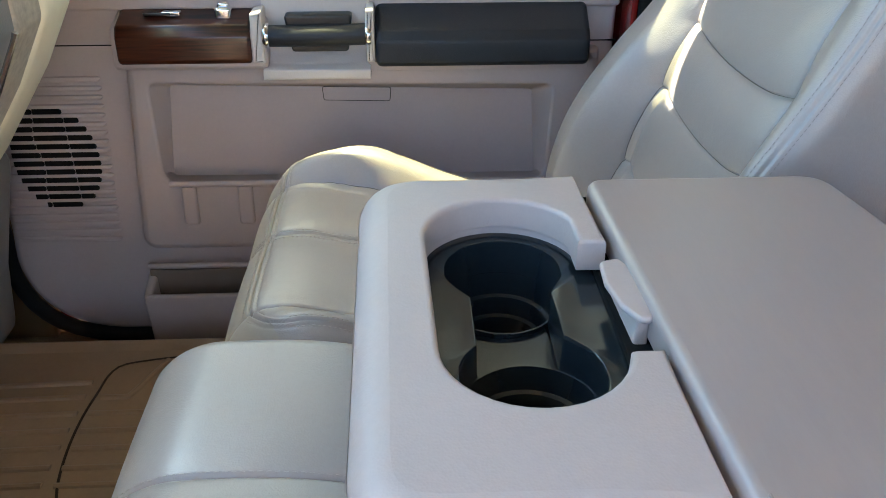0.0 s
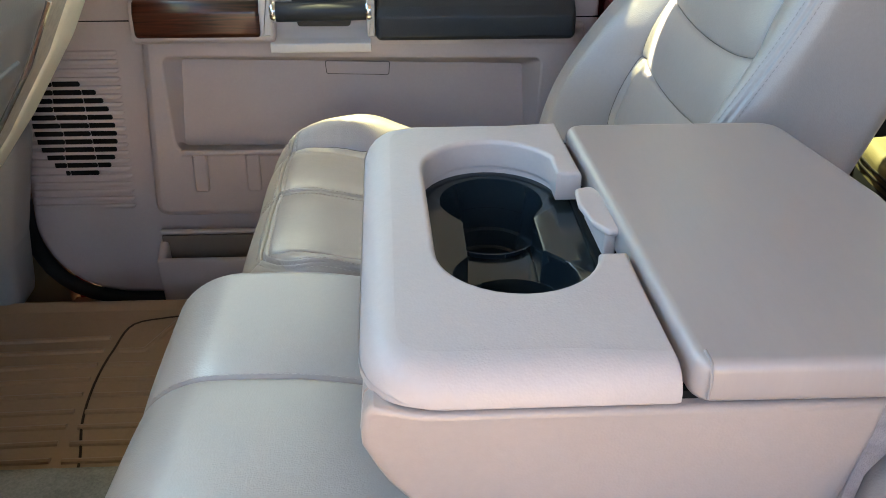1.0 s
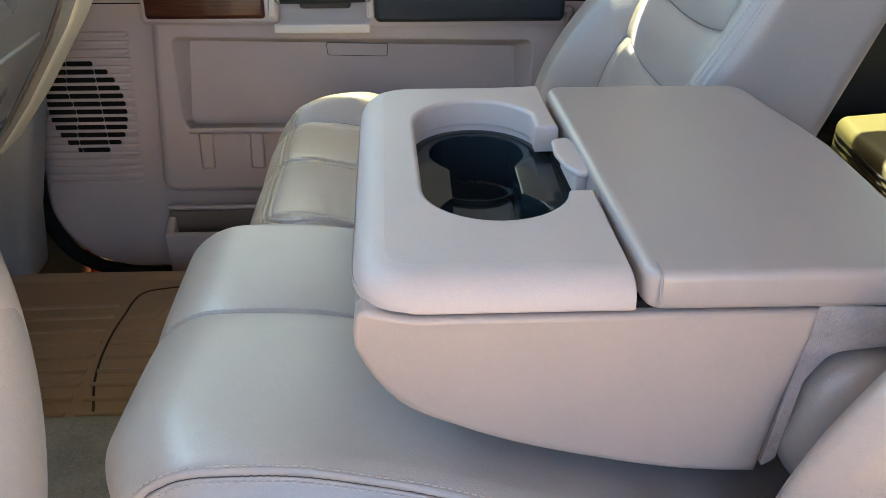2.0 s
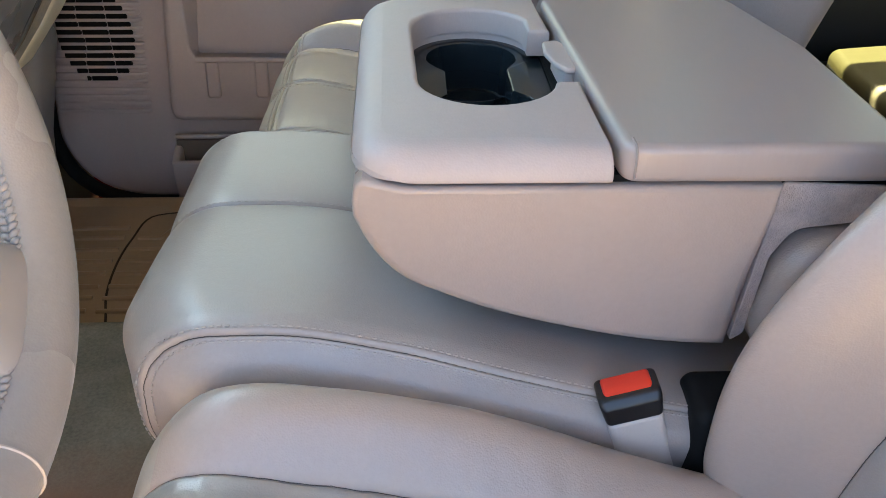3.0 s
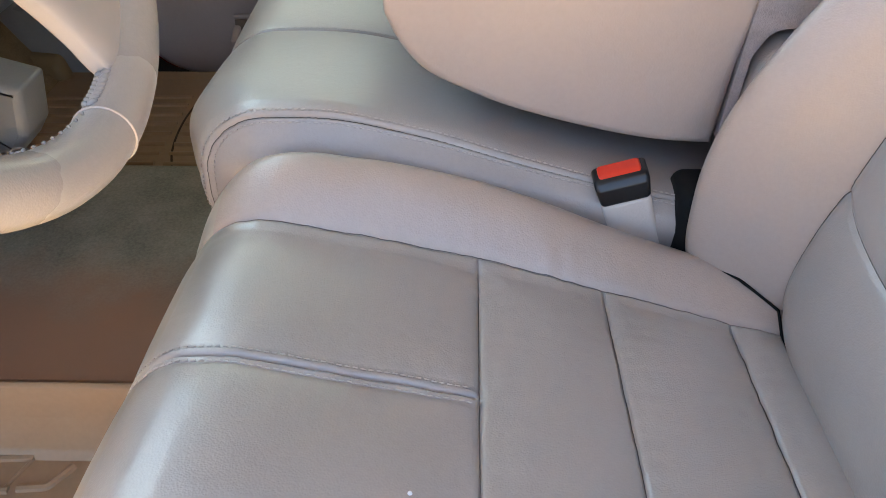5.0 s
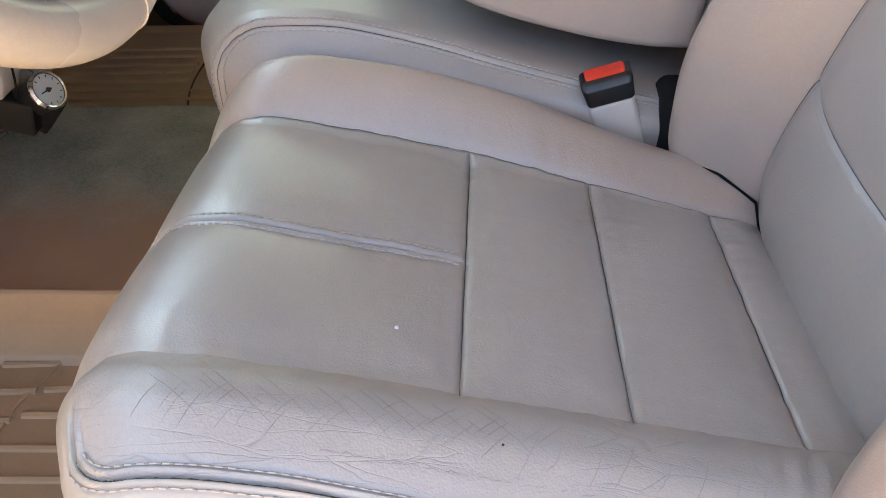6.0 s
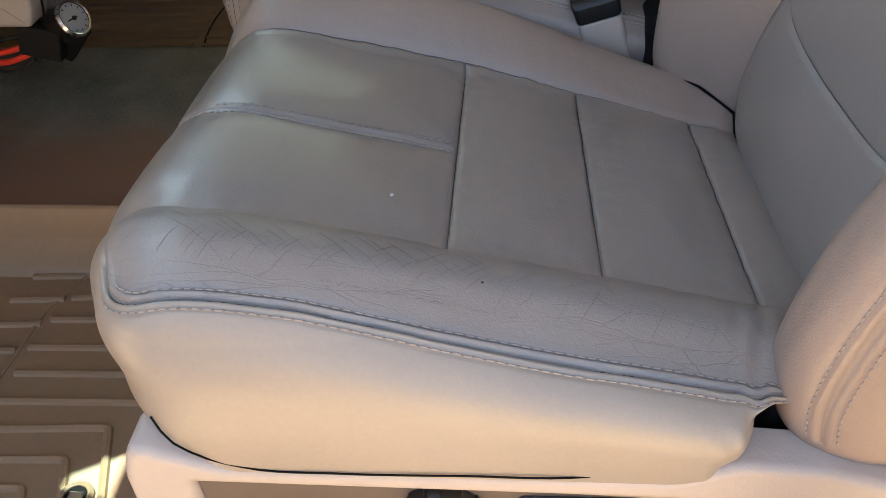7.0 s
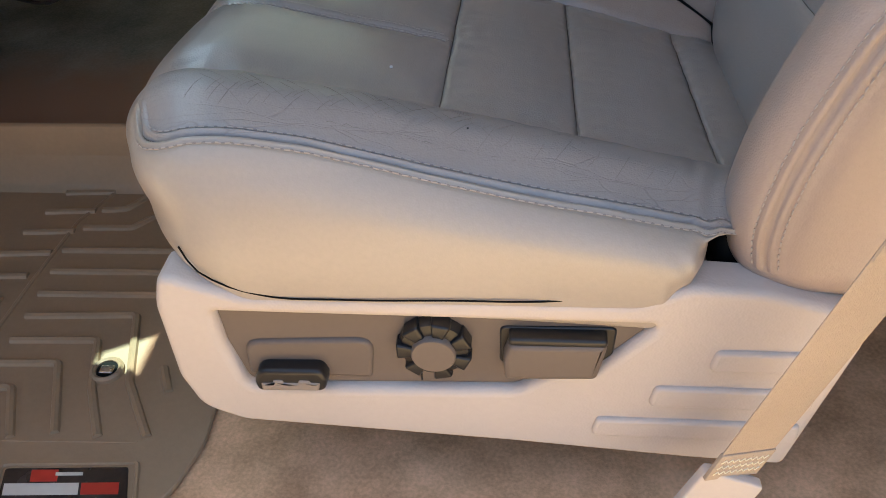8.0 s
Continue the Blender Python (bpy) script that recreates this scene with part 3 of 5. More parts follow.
    sewn = (ease(-0.205, -0.236, y) if worn else 1.0) * ease(0.32, 0.29, x)
    ds = np.abs(run)
    soft = soft + sewn * (-0.0042 * np.exp(-(ds / 0.0015) ** 2) + 0.0022 * np.exp(-((ds - 0.0034) / 0.0020) ** 2) - 0.0010 * np.exp(-((ds - 0.0066) / 0.0016) ** 2))
    lump = np.array([noise.noise(Vector((p[0] * 9, p[1] * 9, 3.1 if worn else 7.7))) for p in P])
    z2 = 0.19 + (z - 0.19) / 0.17 * (height - 0.19) + top * (soft + 0.0016 * lump)
    if worn:
        edge = ease(-0.17, -0.19, y) * ease(0.235, 0.26, x)
        z2 = z2 + top * edge * 0.0011 * np.sin((x - 0.35 * (y + 0.17)) / 0.0031 + 14 * (y + 0.2))
    tuck = ease(0.29, 0.19, z)
    x2 = x + 0.045 * tuck * ease(-0.08, -0.20, x) + ((0.052 - 0.022 * ease(0.30, 0.345, z) if worn else 0.03) * ease(-0.15, -0.287, y) ** 1.3 + (0.012 if worn else 0.045) * ease(0.14, 0.222, y)) * ease(0.0, -0.16, x)
    belly = np.sin(np.clip((z2 - 0.20) / 0.15, 0, 1) * math.pi)
    y2 = y - 0.010 * belly * ease(-0.24, -0.28, y) + 0.020 * ease(0.235, 0.195, z) * ease(-0.25, -0.285, y)
    y2 = y2 + np.interp(x, [-0.25, 0.055, 0.34], [0.000, -0.004, -0.022]) * ease(0.03, 0.152, y) + (0.013 if worn else 0.0) * ease(0.152, 0.215, y) + np.interp(x, [-0.25, 0.055, 0.34], [-0.006, -0.003, 0.006]) * ease(-0.05, -0.172, y) * (1 - ease(-0.172, -0.24, y))
    W = np.stack([x2, y2, z2], 1)
    if worn:
        # the rear end of the skirt draws in behind the base trim's hump
        W[:, 1] += 0.080 * ease(0.258, 0.292, x) * ease(-0.19, -0.27, y) * ease(0.37, 0.29, z)
        W[:, 1] += 0.045 * ease(0.228, 0.264, x) * ease(-0.19, -0.27, y) * ease(0.325, 0.255, z)
        W[:, 1] += 0.045 * ease(0.246, 0.272, x) * ease(-0.19, -0.27, y) * ease(0.356, 0.326, z)
        fold = ease(0.215, 0.27, x) * ease(-0.20, -0.26, y) * ease(0.20, 0.25, z)
        W[:, 1] += 0.0012 * fold * np.sin((x + 0.8 * z) / 0.0046)
    else:
        W += (0.030, 0.0, 0.020)
    N = normals(W, F)
    fc = P[F].mean(axis=1)
    fz = z[F].mean(axis=1)
    fx, fy = fc.T
    key = np.full(len(F), 2)
    key[fy > 0.152] = 1
    key[fy < -0.172] = 3
    core = key == 2
    key[core & (fx < 0.055) & (fy > -0.025)] = 4
    key[core & (fx < 0.055) & (fy <= -0.025)] = 5
    key[core & (fx > 0.168)] = 6
    key[core & (fx > 0.286)] = 7
    fr = run[F].mean(axis=1)
    key[(fr > 0) & ((fy < -0.21) | (fx < -0.17)) | (fz < 0.215)] = 0
    names = {0: ("skirt", SKIRT, ""), 1: ("bolster", hide, ""), 3: ("bolster", WORN if worn else LEATHER, "creased and cracked leather bolster" if worn else "")}
    cushion = thing("cushion", (0.08 + dx, cy, 0.20), "", "")
    cushion.parent = ob
    cushion.matrix_parent_inverse = Matrix.Translation(-base_of(ob))
    cushion.location = (0.08 + dx, cy, 0.20)
    for k, shape in pieces(W, F, key).items():
        n, m, l = names.get(k, ("insert_panel", INSERT if worn else LEATHER, "darker grey leather panel" if worn else ""))
        part(n, put(shape), m, cushion, l)
    up = (N[:, 2] > 0.1)
    sheet = np.stack([np.where(x < -0.148, -0.148 - 0.055 * np.arctan2(ex, ey) - np.where(ey > 0, 0, y + 0.242), x), run], 1)
    edge = (ds < 0.02) & ((y < -0.14) | (ex > 0)) & (ei == 0)
    sew = [stitch(W, N, sheet, [(-0.226 if worn else -0.20, 0.0), (0.325, 0.0)], edge, o, length=0.0042, gap=0.0030) for o in (-0.0064, 0.0064)]
    # Grey dashes between stitches colour in the shade of the leather's dimples.
    pucker_dashes = [stitch(W, N, sheet, [(-0.226, 0.0), (0.325, 0.0)], edge, o, length=0.0024, gap=0.0048, lead=0.0045, rad=0.0007) for o in (-0.0064, 0.0064)] if worn else []
    if not worn:
        edge = (ds < 0.02) & (y > 0.16) & (ex == 0)
        sew += [stitch(W, N, np.stack([x, run], 1), [(-0.148, 0.0), (0.10, 0.0)], edge, o, length=0.0036, gap=0.0022) for o in (-0.0072, 0.0072)]
        edge = (ds < 0.02) & (ex > 0) & (ei == 0) & (ey == 0)
        sew += [stitch(W, N, np.stack([y, run], 1), [(-0.24, 0.0), (0.176, 0.0)], edge, o, length=0.0036, gap=0.0022) for o in (-0.0072, 0.0072)]
    sew += [stitch(W, N, P, [(-0.195, -0.025), (0.05, -0.025)], up, o, length=0.0036, gap=0.0022) for o in (-0.0080, 0.0080)]
    part("stitching", put(join(*sew)), THREAD, cushion, "pale double stitching", "stuff")
    folds = [[(-0.19, 0.152), (0.34, 0.152)]] + cross + [[(-0.19, -0.025), (0.054, -0.025)]] + ([] if worn else [[(-0.19, -0.172), (0.34, -0.172)]])
    shut = [stitch(W, N, P, l, up, 0.0, rad=0.00036, whole=True) for l in folds]
    if worn:
        shut.append(stitch(W, N, sheet, [(-0.228, 0.0), (0.325, 0.0)], edge, 0.0, rad=0.0006, whole=True))
    part("seam", put(join(*shut)), SEAM, cushion, "dark closed seams between the panels", "stuff")
    if worn:
        part("pucker_shade", put(join(*pucker_dashes)), THREAD_MID, cushion, "darker puckers between the stitches", "stuff")
        rnd = random.Random(5)
        marks = []
        for i in range(17):
            x0, bend = -0.150 + 0.0135 * i + rnd.uniform(-0.004, 0.004), rnd.uniform(-0.003, 0.003)
            a0, a1 = rnd.uniform(0.0, 0.35), rnd.uniform(0.55, 1.0)
            marks.append([(x0 + 0.058 * q, -0.186 - 0.054 * q + bend * math.sin(3 * q)) for q in (a0, (a0 + a1) / 2, a1)])
        for i in range(26):
            x0, bend = -0.145 + 0.0092 * i + rnd.uniform(-0.004, 0.004), rnd.uniform(-0.002, 0.002)
            a0 = rnd.uniform(0.0, 0.6)
            a1 = min(1.0, a0 + rnd.uniform(0.25, 0.55))
            marks.append([(x0 + 0.040 * q, -0.240 + 0.046 * q + bend * math.sin(3 * q)) for q in (a0, (a0 + a1) / 2, a1)])
        for i in range(34):
            x0 = -0.02 + 0.0095 * i + rnd.uniform(-0.004, 0.004)
            marks.append([(x0, -0.2435), (x0 + 0.004, -0.2425 + rnd.uniform(0, 0.002)), (x0 + rnd.uniform(0.005, 0.010), -0.2430)])
        for i in range(9):
            x0 = 0.085 + 0.021 * i + rnd.uniform(-0.006, 0.006)
            long = rnd.uniform(0.012, 0.034)
            marks.append([(x0, -0.243 + rnd.uniform(0, 0.010)), (x0 + 0.35 * long, -0.236 + 0.45 * long), (x0 + 0.55 * long, -0.236 + long)])
        marks = [[(px, min(max(py, -0.2435), -0.18)) for px, py in l] for l in marks]
        lines_ = [stitch(W, N, P, l, up, 0.0, rad=rnd.uniform(0.00010, 0.00022), whole=True) for l in marks]
        part("cracking", put(join(*lines_)), CREASE, cushion, "fine dark cracks crossing the leather", "stuff")

    # backrest
    V, F = rbox((0.0, -0.287, 0.234), (0.17, 0.222, 0.93), (0.04, 0.042, 0.04), 18, (14, 150, 220))
    V[:, 1] = gather(V[:, 1], (0.148, -0.168))
    rows_ = (0.396, 0.50, 0.61, 0.73) if worn else (0.415, 0.527, 0.617, 0.73)
    V[:, 2] = gather(V[:, 2], rows_)
    x, y, z = V.T.copy()
    front = 1 - ease(0.0, 0.10, x)
    lean = spl([0.23, 0.30, 0.35, 0.44, 0.60, 0.95], [0.345, 0.338, 0.347, 0.376, 0.432, 0.555])(z)
    if worn:
        bin_ = spl([0.24, 0.31, 0.44, 0.5, 0.58, 0.7, 0.95], [0.066, 0.080, 0.098, 0.088, 0.062, 0.04, 0.03])(z)
        bout = spl([0.24, 0.31, 0.44, 0.5, 0.58, 0.7, 0.95], [0.042, 0.050, 0.056, 0.050, 0.045, 0.040, 0.03])(z)
        bulge = bin_ * ease(0.140, 0.200, y) + bout * ease(-0.158, -0.232, y)
    else:
        bin_ = spl([0.24, 0.31, 0.44, 0.5, 0.58, 0.66, 0.95], [0.05, 0.05, 0.042, 0.036, 0.020, 0.004, 0.0])(z)
        bout = spl([0.24, 0.31, 0.36, 0.45, 0.51, 0.565, 0.63, 0.7, 0.95], [0.060, 0.066, 0.074, 0.080, 0.070, 0.052, 0.026, 0.015, 0.010])(z)
        bulge = bin_ * ease(0.150, 0.205, y) + bout * ease(-0.150, -0.215, y)
    P = np.stack([y, z], 1)
    lines = [[(0.148, 0.2), (0.148, 0.95)], [(-0.168, 0.2), (-0.168, 0.95)]]
    cross = [[(0.148, h), (-0.168, h)] for h in rows_]
    d = np.minimum.reduce([away(P, l) for l in lines])
    dc = np.minimum.reduce([away(P, l) for l in cross])
    soft = 0.013 * (1 - np.exp(-d / 0.024)) - 0.0032 * np.exp(-(d / 0.0016) ** 2) - (0.004 if worn else 0.008) * np.exp(-dc / 0.022) - 0.0025 * np.exp(-(dc / 0.0015) ** 2)
    lump = np.array([noise.noise(Vector((p[0] * 8, p[1] * 8, 9.1 if worn else 2.7))) for p in P])
    x2 = lean + x - front * (bulge + soft + 0.002 * lump)
    W = np.stack([x2, y, z - 0.012 * np.cos(np.clip((y + 0.008) / 0.16, -1, 1) * math.pi / 2) + 0.006 * ease(0.1, 0.2, y)], 1)
    if worn:
        # the inner side bulges out behind its welt
        W[:, 1] += 0.004 * ease(0.06, 0.148, y) + (0.008 + 0.016 * ease(0.012, 0.07, x) * ease(0.26, 0.32, z)) * ease(0.17, 0.215, y)
    at_ = 0.017 if worn else 0.012
    sd = np.abs(x - at_)
    side = (np.abs(y + 0.032) > 0.235) & (z > 0.27)
    welt = -0.0035 * np.exp(-(sd / 0.0014) ** 2) + 0.0016 * np.exp(-((sd - 0.003) / 0.0018) ** 2) - 0.0010 * np.exp(-((sd - 0.0055) / 0.0015) ** 2)
    N = normals(W, F)
    W = W + N * np.where(side, welt if worn else 0.5 * welt, 0)[:, None]
    N = normals(W, F)
    fy, fz = P[F].mean(axis=1).T
    fx = x[F].mean(axis=1)
    key = np.full(len(F), 2)
    key[fy > 0.148] = 1
    key[fy < -0.168] = 3
    core = key == 2
    for i, h in enumerate(rows_):
        key[core & (fz > h)] = 4 + i
    key[fx > 0.07] = 0
    names = {0: ("back_shell", hide, ""), 1: ("back_bolster", hide, ""), 3: ("back_bolster", hide, "")}
    back = thing("backrest", (0.40 + dx, cy, 0.30), "", "")
    back.parent = ob
    back.matrix_parent_inverse = Matrix.Translation(-base_of(ob))
    for k, shape in pieces(W, F, key).items():
        n, m, l = names.get(k, ("back_panel", INSERT if worn else LEATHER, "darker grey leather panel" if worn else ""))
        part(n, put(shape), m, back, l)
    facing = N[:, 0] < 0.2
    shut = [stitch(W, N, P, [(q[0], q[1] + 0.04) if q[1] < 0.21 else q for q in l], facing, 0.0, rad=0.00035, whole=True) for l in lines + cross]
    part("seam", put(join(*shut)), SEAM, back, "dark closed seams between the panels", "stuff")
    for s in (-1,) if worn else (1, -1):
        on = ((y + 0.032) * s > 0.20) & (x < 0.12)
        sew = [stitch(W, N, np.stack([x, z], 1), [(at_, 0.275), (at_, 0.86)], on, o, length=0.0036, gap=0.0022, rad=0.0008 if worn else 0.0005) for o in (-0.0055, 0.0055)]
        part("stitching", put(join(*sew)), THREAD if worn else THREAD_MID, back, "", "stuff")
    return ob, put


driver_seat, put_driver = seat("bucket_seat", "grey leather driver's seat, cushion edge creased and worn", -0.012, False, 0, 0, True, "bucket seats")
passenger_seat, put_passenger = seat("bucket_seat", "light grey leather passenger seat beside the far door", 0.965, True, -0.042, -0.04, False, "bucket seats")


# a black bar puts shade in where the backrest meets the cushion
JOINT = [(0.2615, 0.205, 0.290), (0.280, 0.182, 0.2915), (0.299, 0.171, 0.287), (0.334, 0.150, 0.267), (0.3325, 0.127, 0.2575), (0.3295, 0.083, 0.2640),
         (0.3285, 0.017, 0.2695), (0.3285, -0.071, 0.2760), (0.3295, -0.125, 0.2795), (0.334, -0.159, 0.279), (0.319, -0.181, 0.290), (0.296, -0.203, 0.300)]
part("joint", sweep(np.array(JOINT), 0.0016, 6), GAP, driver_seat, "dark joint between cushion and backrest")


def centre_seat():
    ob = thing("centre_seat", (0.05, 0.46, 0.08), "grey leather centre seat cushion under the folded armrest", "seat", "bucket seats")
    V, F = rbox((-0.246, 0.236, 0.20), (0.40, 0.668, 0.41), (0.07, 0.035, 0.06), 14, (190, 170, 30))
    V[:, 1] = gather(V[:, 1], (0.253, 0.474))
    x, y, z = V.T.copy()
    height = spl([-0.26, -0.16, -0.09, 0.0, 0.092, 0.168, 0.4], [0.406, 0.413, 0.411, 0.393, 0.366, 0.345, 0.29])(x)
    P = np.stack([x, y], 1)
    d = away(P, [(-0.3, 0.474), (0.4, 0.474)])
    soft = 0.007 * (1 - np.exp(-d / 0.03)) - 0.003 * np.exp(-(d / 0.002) ** 2)
    ey = np.maximum(0, (0.271 - y) / 0.035)
    rim = np.hypot(np.maximum(0, (z - 0.35) / 0.06), np.maximum(0, (-0.176 - x) / 0.07))
    run = np.where(ey > 0, 0.045 * np.arctan2(ey, rim + 1e-9), 0.271 - y) - 0.045 * math.radians(31)
    down = np.where(x < -0.176, -0.176 - 0.066 * np.arctan2(np.maximum(0, (-0.176 - x) / 0.07), np.maximum(0, (z - 0.35) / 0.06) + 1e-9) - np.maximum(0, 0.35 - z), x)
    de = np.abs(run)
    soft = soft - 0.0035 * np.exp(-(de / 0.0013) ** 2) + 0.0016 * np.exp(-((de - 0.0025) / 0.0013) ** 2) - 0.0010 * np.exp(-((de - 0.0047) / 0.0014) ** 2)
    top = ease(0.28, 0.36, z)
    height = height - 0.009 * ease(0.29, 0.48, y)
    z2 = 0.20 + (z - 0.20) / 0.21 * (height - 0.20) + top * soft
    tuck = ease(0.33, 0.20, z)
    x2 = x + 0.05 * tuck * ease(-0.10, -0.24, x)
    y2 = y - 0.010 * np.sin(np.clip((z2 - 0.25) / 0.14, 0, 1) * math.pi) * ease(0.29, 0.25, y)
    x2 = x2 + 0.03 * ease(0.33, 0.24, y) * ease(0.0, -0.2, x)
    W = np.stack([x2, y2, z2], 1)
    N = normals(W, F)
    fy = y[F].mean(axis=1)
    key = np.where(run[F].mean(axis=1) > 0, 0, np.where(fy < 0.474, 1, 2))
    for k, shape in pieces(W, F, key).items():
        part(("side_panel", "cushion_panel", "cushion_panel")[k], shape, LEATHER, ob)
    sheet, edge = np.stack([down, run], 1), (de < 0.02) & (y < 0.31)
    sew = [stitch(W, N, sheet, [(-0.38, 0.0), (0.30, 0.0)], edge, o, length=0.0038, gap=0.0024, rad=0.0009) for o in (-0.0050, 0.0050)]
    shut = stitch(W, N, sheet, [(-0.38, 0.0), (0.30, 0.0)], edge, 0.0, rad=0.00045, whole=True)
    part("seam", shut, SEAM, ob, "dark closed seam along the cushion edge", "stuff")
    sew += [stitch(W, N, P, [(-0.23, 0.474), (0.2, 0.474)], z > 0.36, 0.004, rad=0.0005)]
    part("stitching", join(*sew), THREAD, ob, "pale double stitching", "stuff")
    part("base", rbox((-0.19, 0.27, 0.075), (0.36, 0.65, 0.24), 0.02), LEATHER, ob)
    part("back_foot", turned(rbox((-0.075, -0.215, -0.025), (0.075, 0.21, 0.110), (0.05, 0.025, 0.05), 6, (4, 4, 6)), pose(0.370, 0.478, 0.365, 0, 12, 0)),
         LEATHER, ob, "folded leather foot of the centre backrest")


centre_seat()


# ---- armrest console ----
def console():
    ob = thing("armrest_console", (0.14, 0.48, 0.36), "folded grey armrest console with a two-cup holder", "console")
    prof = np.vstack([dense([(0.012, 0.5250), (-0.006, 0.5275), (-0.026, 0.5325), (-0.033, 0.505), (-0.024, 0.478), (-0.002, 0.447), (0.046, 0.420), (0.144, 0.387), (0.245, 0.368), (0.284, 0.366)], 0.012),
                      [(0.291, 0.44), (0.299, 0.5), (0.300, 0.5240)]])
    nrm, _ = inward(prof)
    shell = np.vstack([prof, (prof + nrm * 0.012)[::-1]])
    rim = np.where(prof[:, 1] > 0.49, 0.005, 0.009)
    part("body", join(slab(prof, "y", 0.281, 0.306, rim, 6), slab(prof, "y", 0.68, 0.70, 0.009, 5), slab(shell, "y", 0.304, 0.682, 0.001, 1)), BODY, ob)
    # Black strips fill the gap under the lids so that it reads as shade.
    strips = [rbox(lo, hi, 0.001, 1) for lo, hi in (((0.010, 0.2900, 0.51), (0.385, 0.33, 0.5305)), ((-0.020, 0.325, 0.50), (0.012, 0.685, 0.5335)), ((-0.018, 0.645, 0.51), (0.40, 0.688, 0.5305)),
                                                  ((0.150, 0.30, 0.47), (0.285, 0.68, 0.5275)))]
    part("gap_plate", join(*strips), GAP, ob, "black gap under the lids")
    tail = fillet([(0.302, 0.524), (0.288, 0.366), (0.300, 0.376), (0.306, 0.455), (0.320, 0.481), (0.372, 0.487), (0.42, 0.495), (0.42, 0.518)],
                  [0.003, 0.003, 0.006, 0.02, 0.02, 0.03, 0.004, 0.004])
    part("rear_edge", slab(tail, "y", 0.288, 0.68, 0.0012), FELT, ob, "fuzzy pinkish-grey carpet edging")

    # front lid, open round the cup holder towards its rear edge
    A, B = (0.076, 0.574), (0.081, 0.431)
    R = 0.0615
    far = [(A[0] + R * math.cos(t), A[1] + R * math.sin(t)) for t in np.linspace(math.radians(22), math.pi, 18)]
    near = [(B[0] + R * math.cos(t), B[1] + R * math.sin(t)) for t in np.linspace(math.pi, math.radians(350), 18)]
    front = fillet([(0.10, 0.694), (-0.042, 0.694), (-0.034, 0.279), (0.10, 0.279)], [0, 0.060, 0.055, 0], 12)
    rear_near = [(0.1625, 0.279), (0.1656, 0.2799), (0.1665, 0.283)]
    rear_far = [(0.1538, 0.690), (0.1530, 0.6931), (0.1500, 0.694)]
    pts = rear_near + [(0.1635, 0.421), (0.1465, 0.421)] + near[::-1] + far[::-1] + [(0.1335, 0.561), (0.1560, 0.561)] + rear_far + [tuple(q) for q in front]
    p = np.array(pts)
    n = len(p)
    soft = np.full(n, 0.0045)
    soft[:3] = soft[n - len(front) - 3:] = 0.025
    nrm, _ = inward(p)
    off = nrm * soft[:, None]
    off[:3] = np.array([(0.1612, 0.2980), (0.1616, 0.2982), (0.1618, 0.2986)]) - p[:3]
    q = n - len(front)
    off[q - 3:q] = np.array([(0.1492, 0.6744), (0.1490, 0.6748), (0.1484, 0.6750)]) - p[q - 3:q]
    rings = []
    for zz, ins in ((0.5285, 0.0035), (0.5292, 0.001), (0.5310, 0.0)):
        ring = lift("z", p + off * (ins / 0.025), zz)
        ring[:, 2] += 0.007 * ease(0.015, -0.035, ring[:, 0])
        rings.append(ring)
    for th in np.linspace(0, math.pi / 2, 7):
        rings.append(lift("z", p + off * (1 - math.cos(th)), 0.556 - soft * (1 - math.sin(th))))
    V = np.concatenate(rings)
    F = [(q * n + i, q * n + (i + 1) % n, (q + 1) * n + (i + 1) % n, (q + 1) * n + i) for q in range(len(rings) - 1) for i in range(n)]
    F += [tuple(range(n))[::-1], tuple(range((len(rings) - 1) * n, len(rings) * n))]
    part("front_lid", (V, F, (len(F) - 2, len(F) - 1)), CONSOLE, ob, "grey padded lid round the cup holder")
    wall = np.array([(A[0] + (R + 0.003) * math.cos(t), A[1] + (R + 0.003) * math.sin(t)) for t in np.linspace(math.radians(10), math.pi, 20)]
                    + [(B[0] + (R + 0.003) * math.cos(t), B[1] + (R + 0.003) * math.sin(t)) for t in np.linspace(math.pi, math.radians(350), 20)])
    rows = [lift("z", wall, h) for h in (0.5283, 0.50)]
    m = len(wall)
    o2 = wall + (wall - wall.mean(0)) * 0.03
    rows += [lift("z", o2, h) for h in (0.50, 0.5283)]
    V = np.concatenate(rows)
    F = [(q * m + i, q * m + i + 1, ((q + 1) % 4) * m + i + 1, ((q + 1) % 4) * m + i) for q in range(4) for i in range(m - 1)]
    part("opening_wall", (V, F), CONSOLE, ob)

    # rear lid with its raised front welt
    lid = fillet([(0.1715, 0.2785), (0.395, 0.276), (0.398, 0.50), (0.372, 0.668), (0.158, 0.668)], [0.018, 0.025, 0.05, 0.03, 0.018], 7)
    part("rear_lid", slab(lid, "z", 0.5275, 0.560, 0.008, 5), LID, ob, "smooth grey leather-covered lid")

    seam = dense([(0.1800, 0.2925, 0.5600), (0.1802, 0.2805, 0.5585), (0.1804, 0.2775, 0.552), (0.1806, 0.2775, 0.534)], 0.003)
    part("corner_seam", sweep(seam, 0.0011, 6), THREAD_MID, ob, "sewn corner seam of the lid cover")

    # cup holder
    cup = part("cup_holder", cup_plate(A, B, R), CUP, ob, "black moulded two-cup insert")
    for (cx, cy_), rad in (((0.077, 0.577), 0.0455), ((0.084, 0.441), 0.0485)):
        prof = [(rad, 0.4905), (rad - 0.002, 0.470), (rad - 0.0055, 0.4685), (rad - 0.007, 0.452), (rad - 0.0105, 0.4505), (rad - 0.013, 0.425), (rad - 0.017, 0.4225), (0.001, 0.4225)]
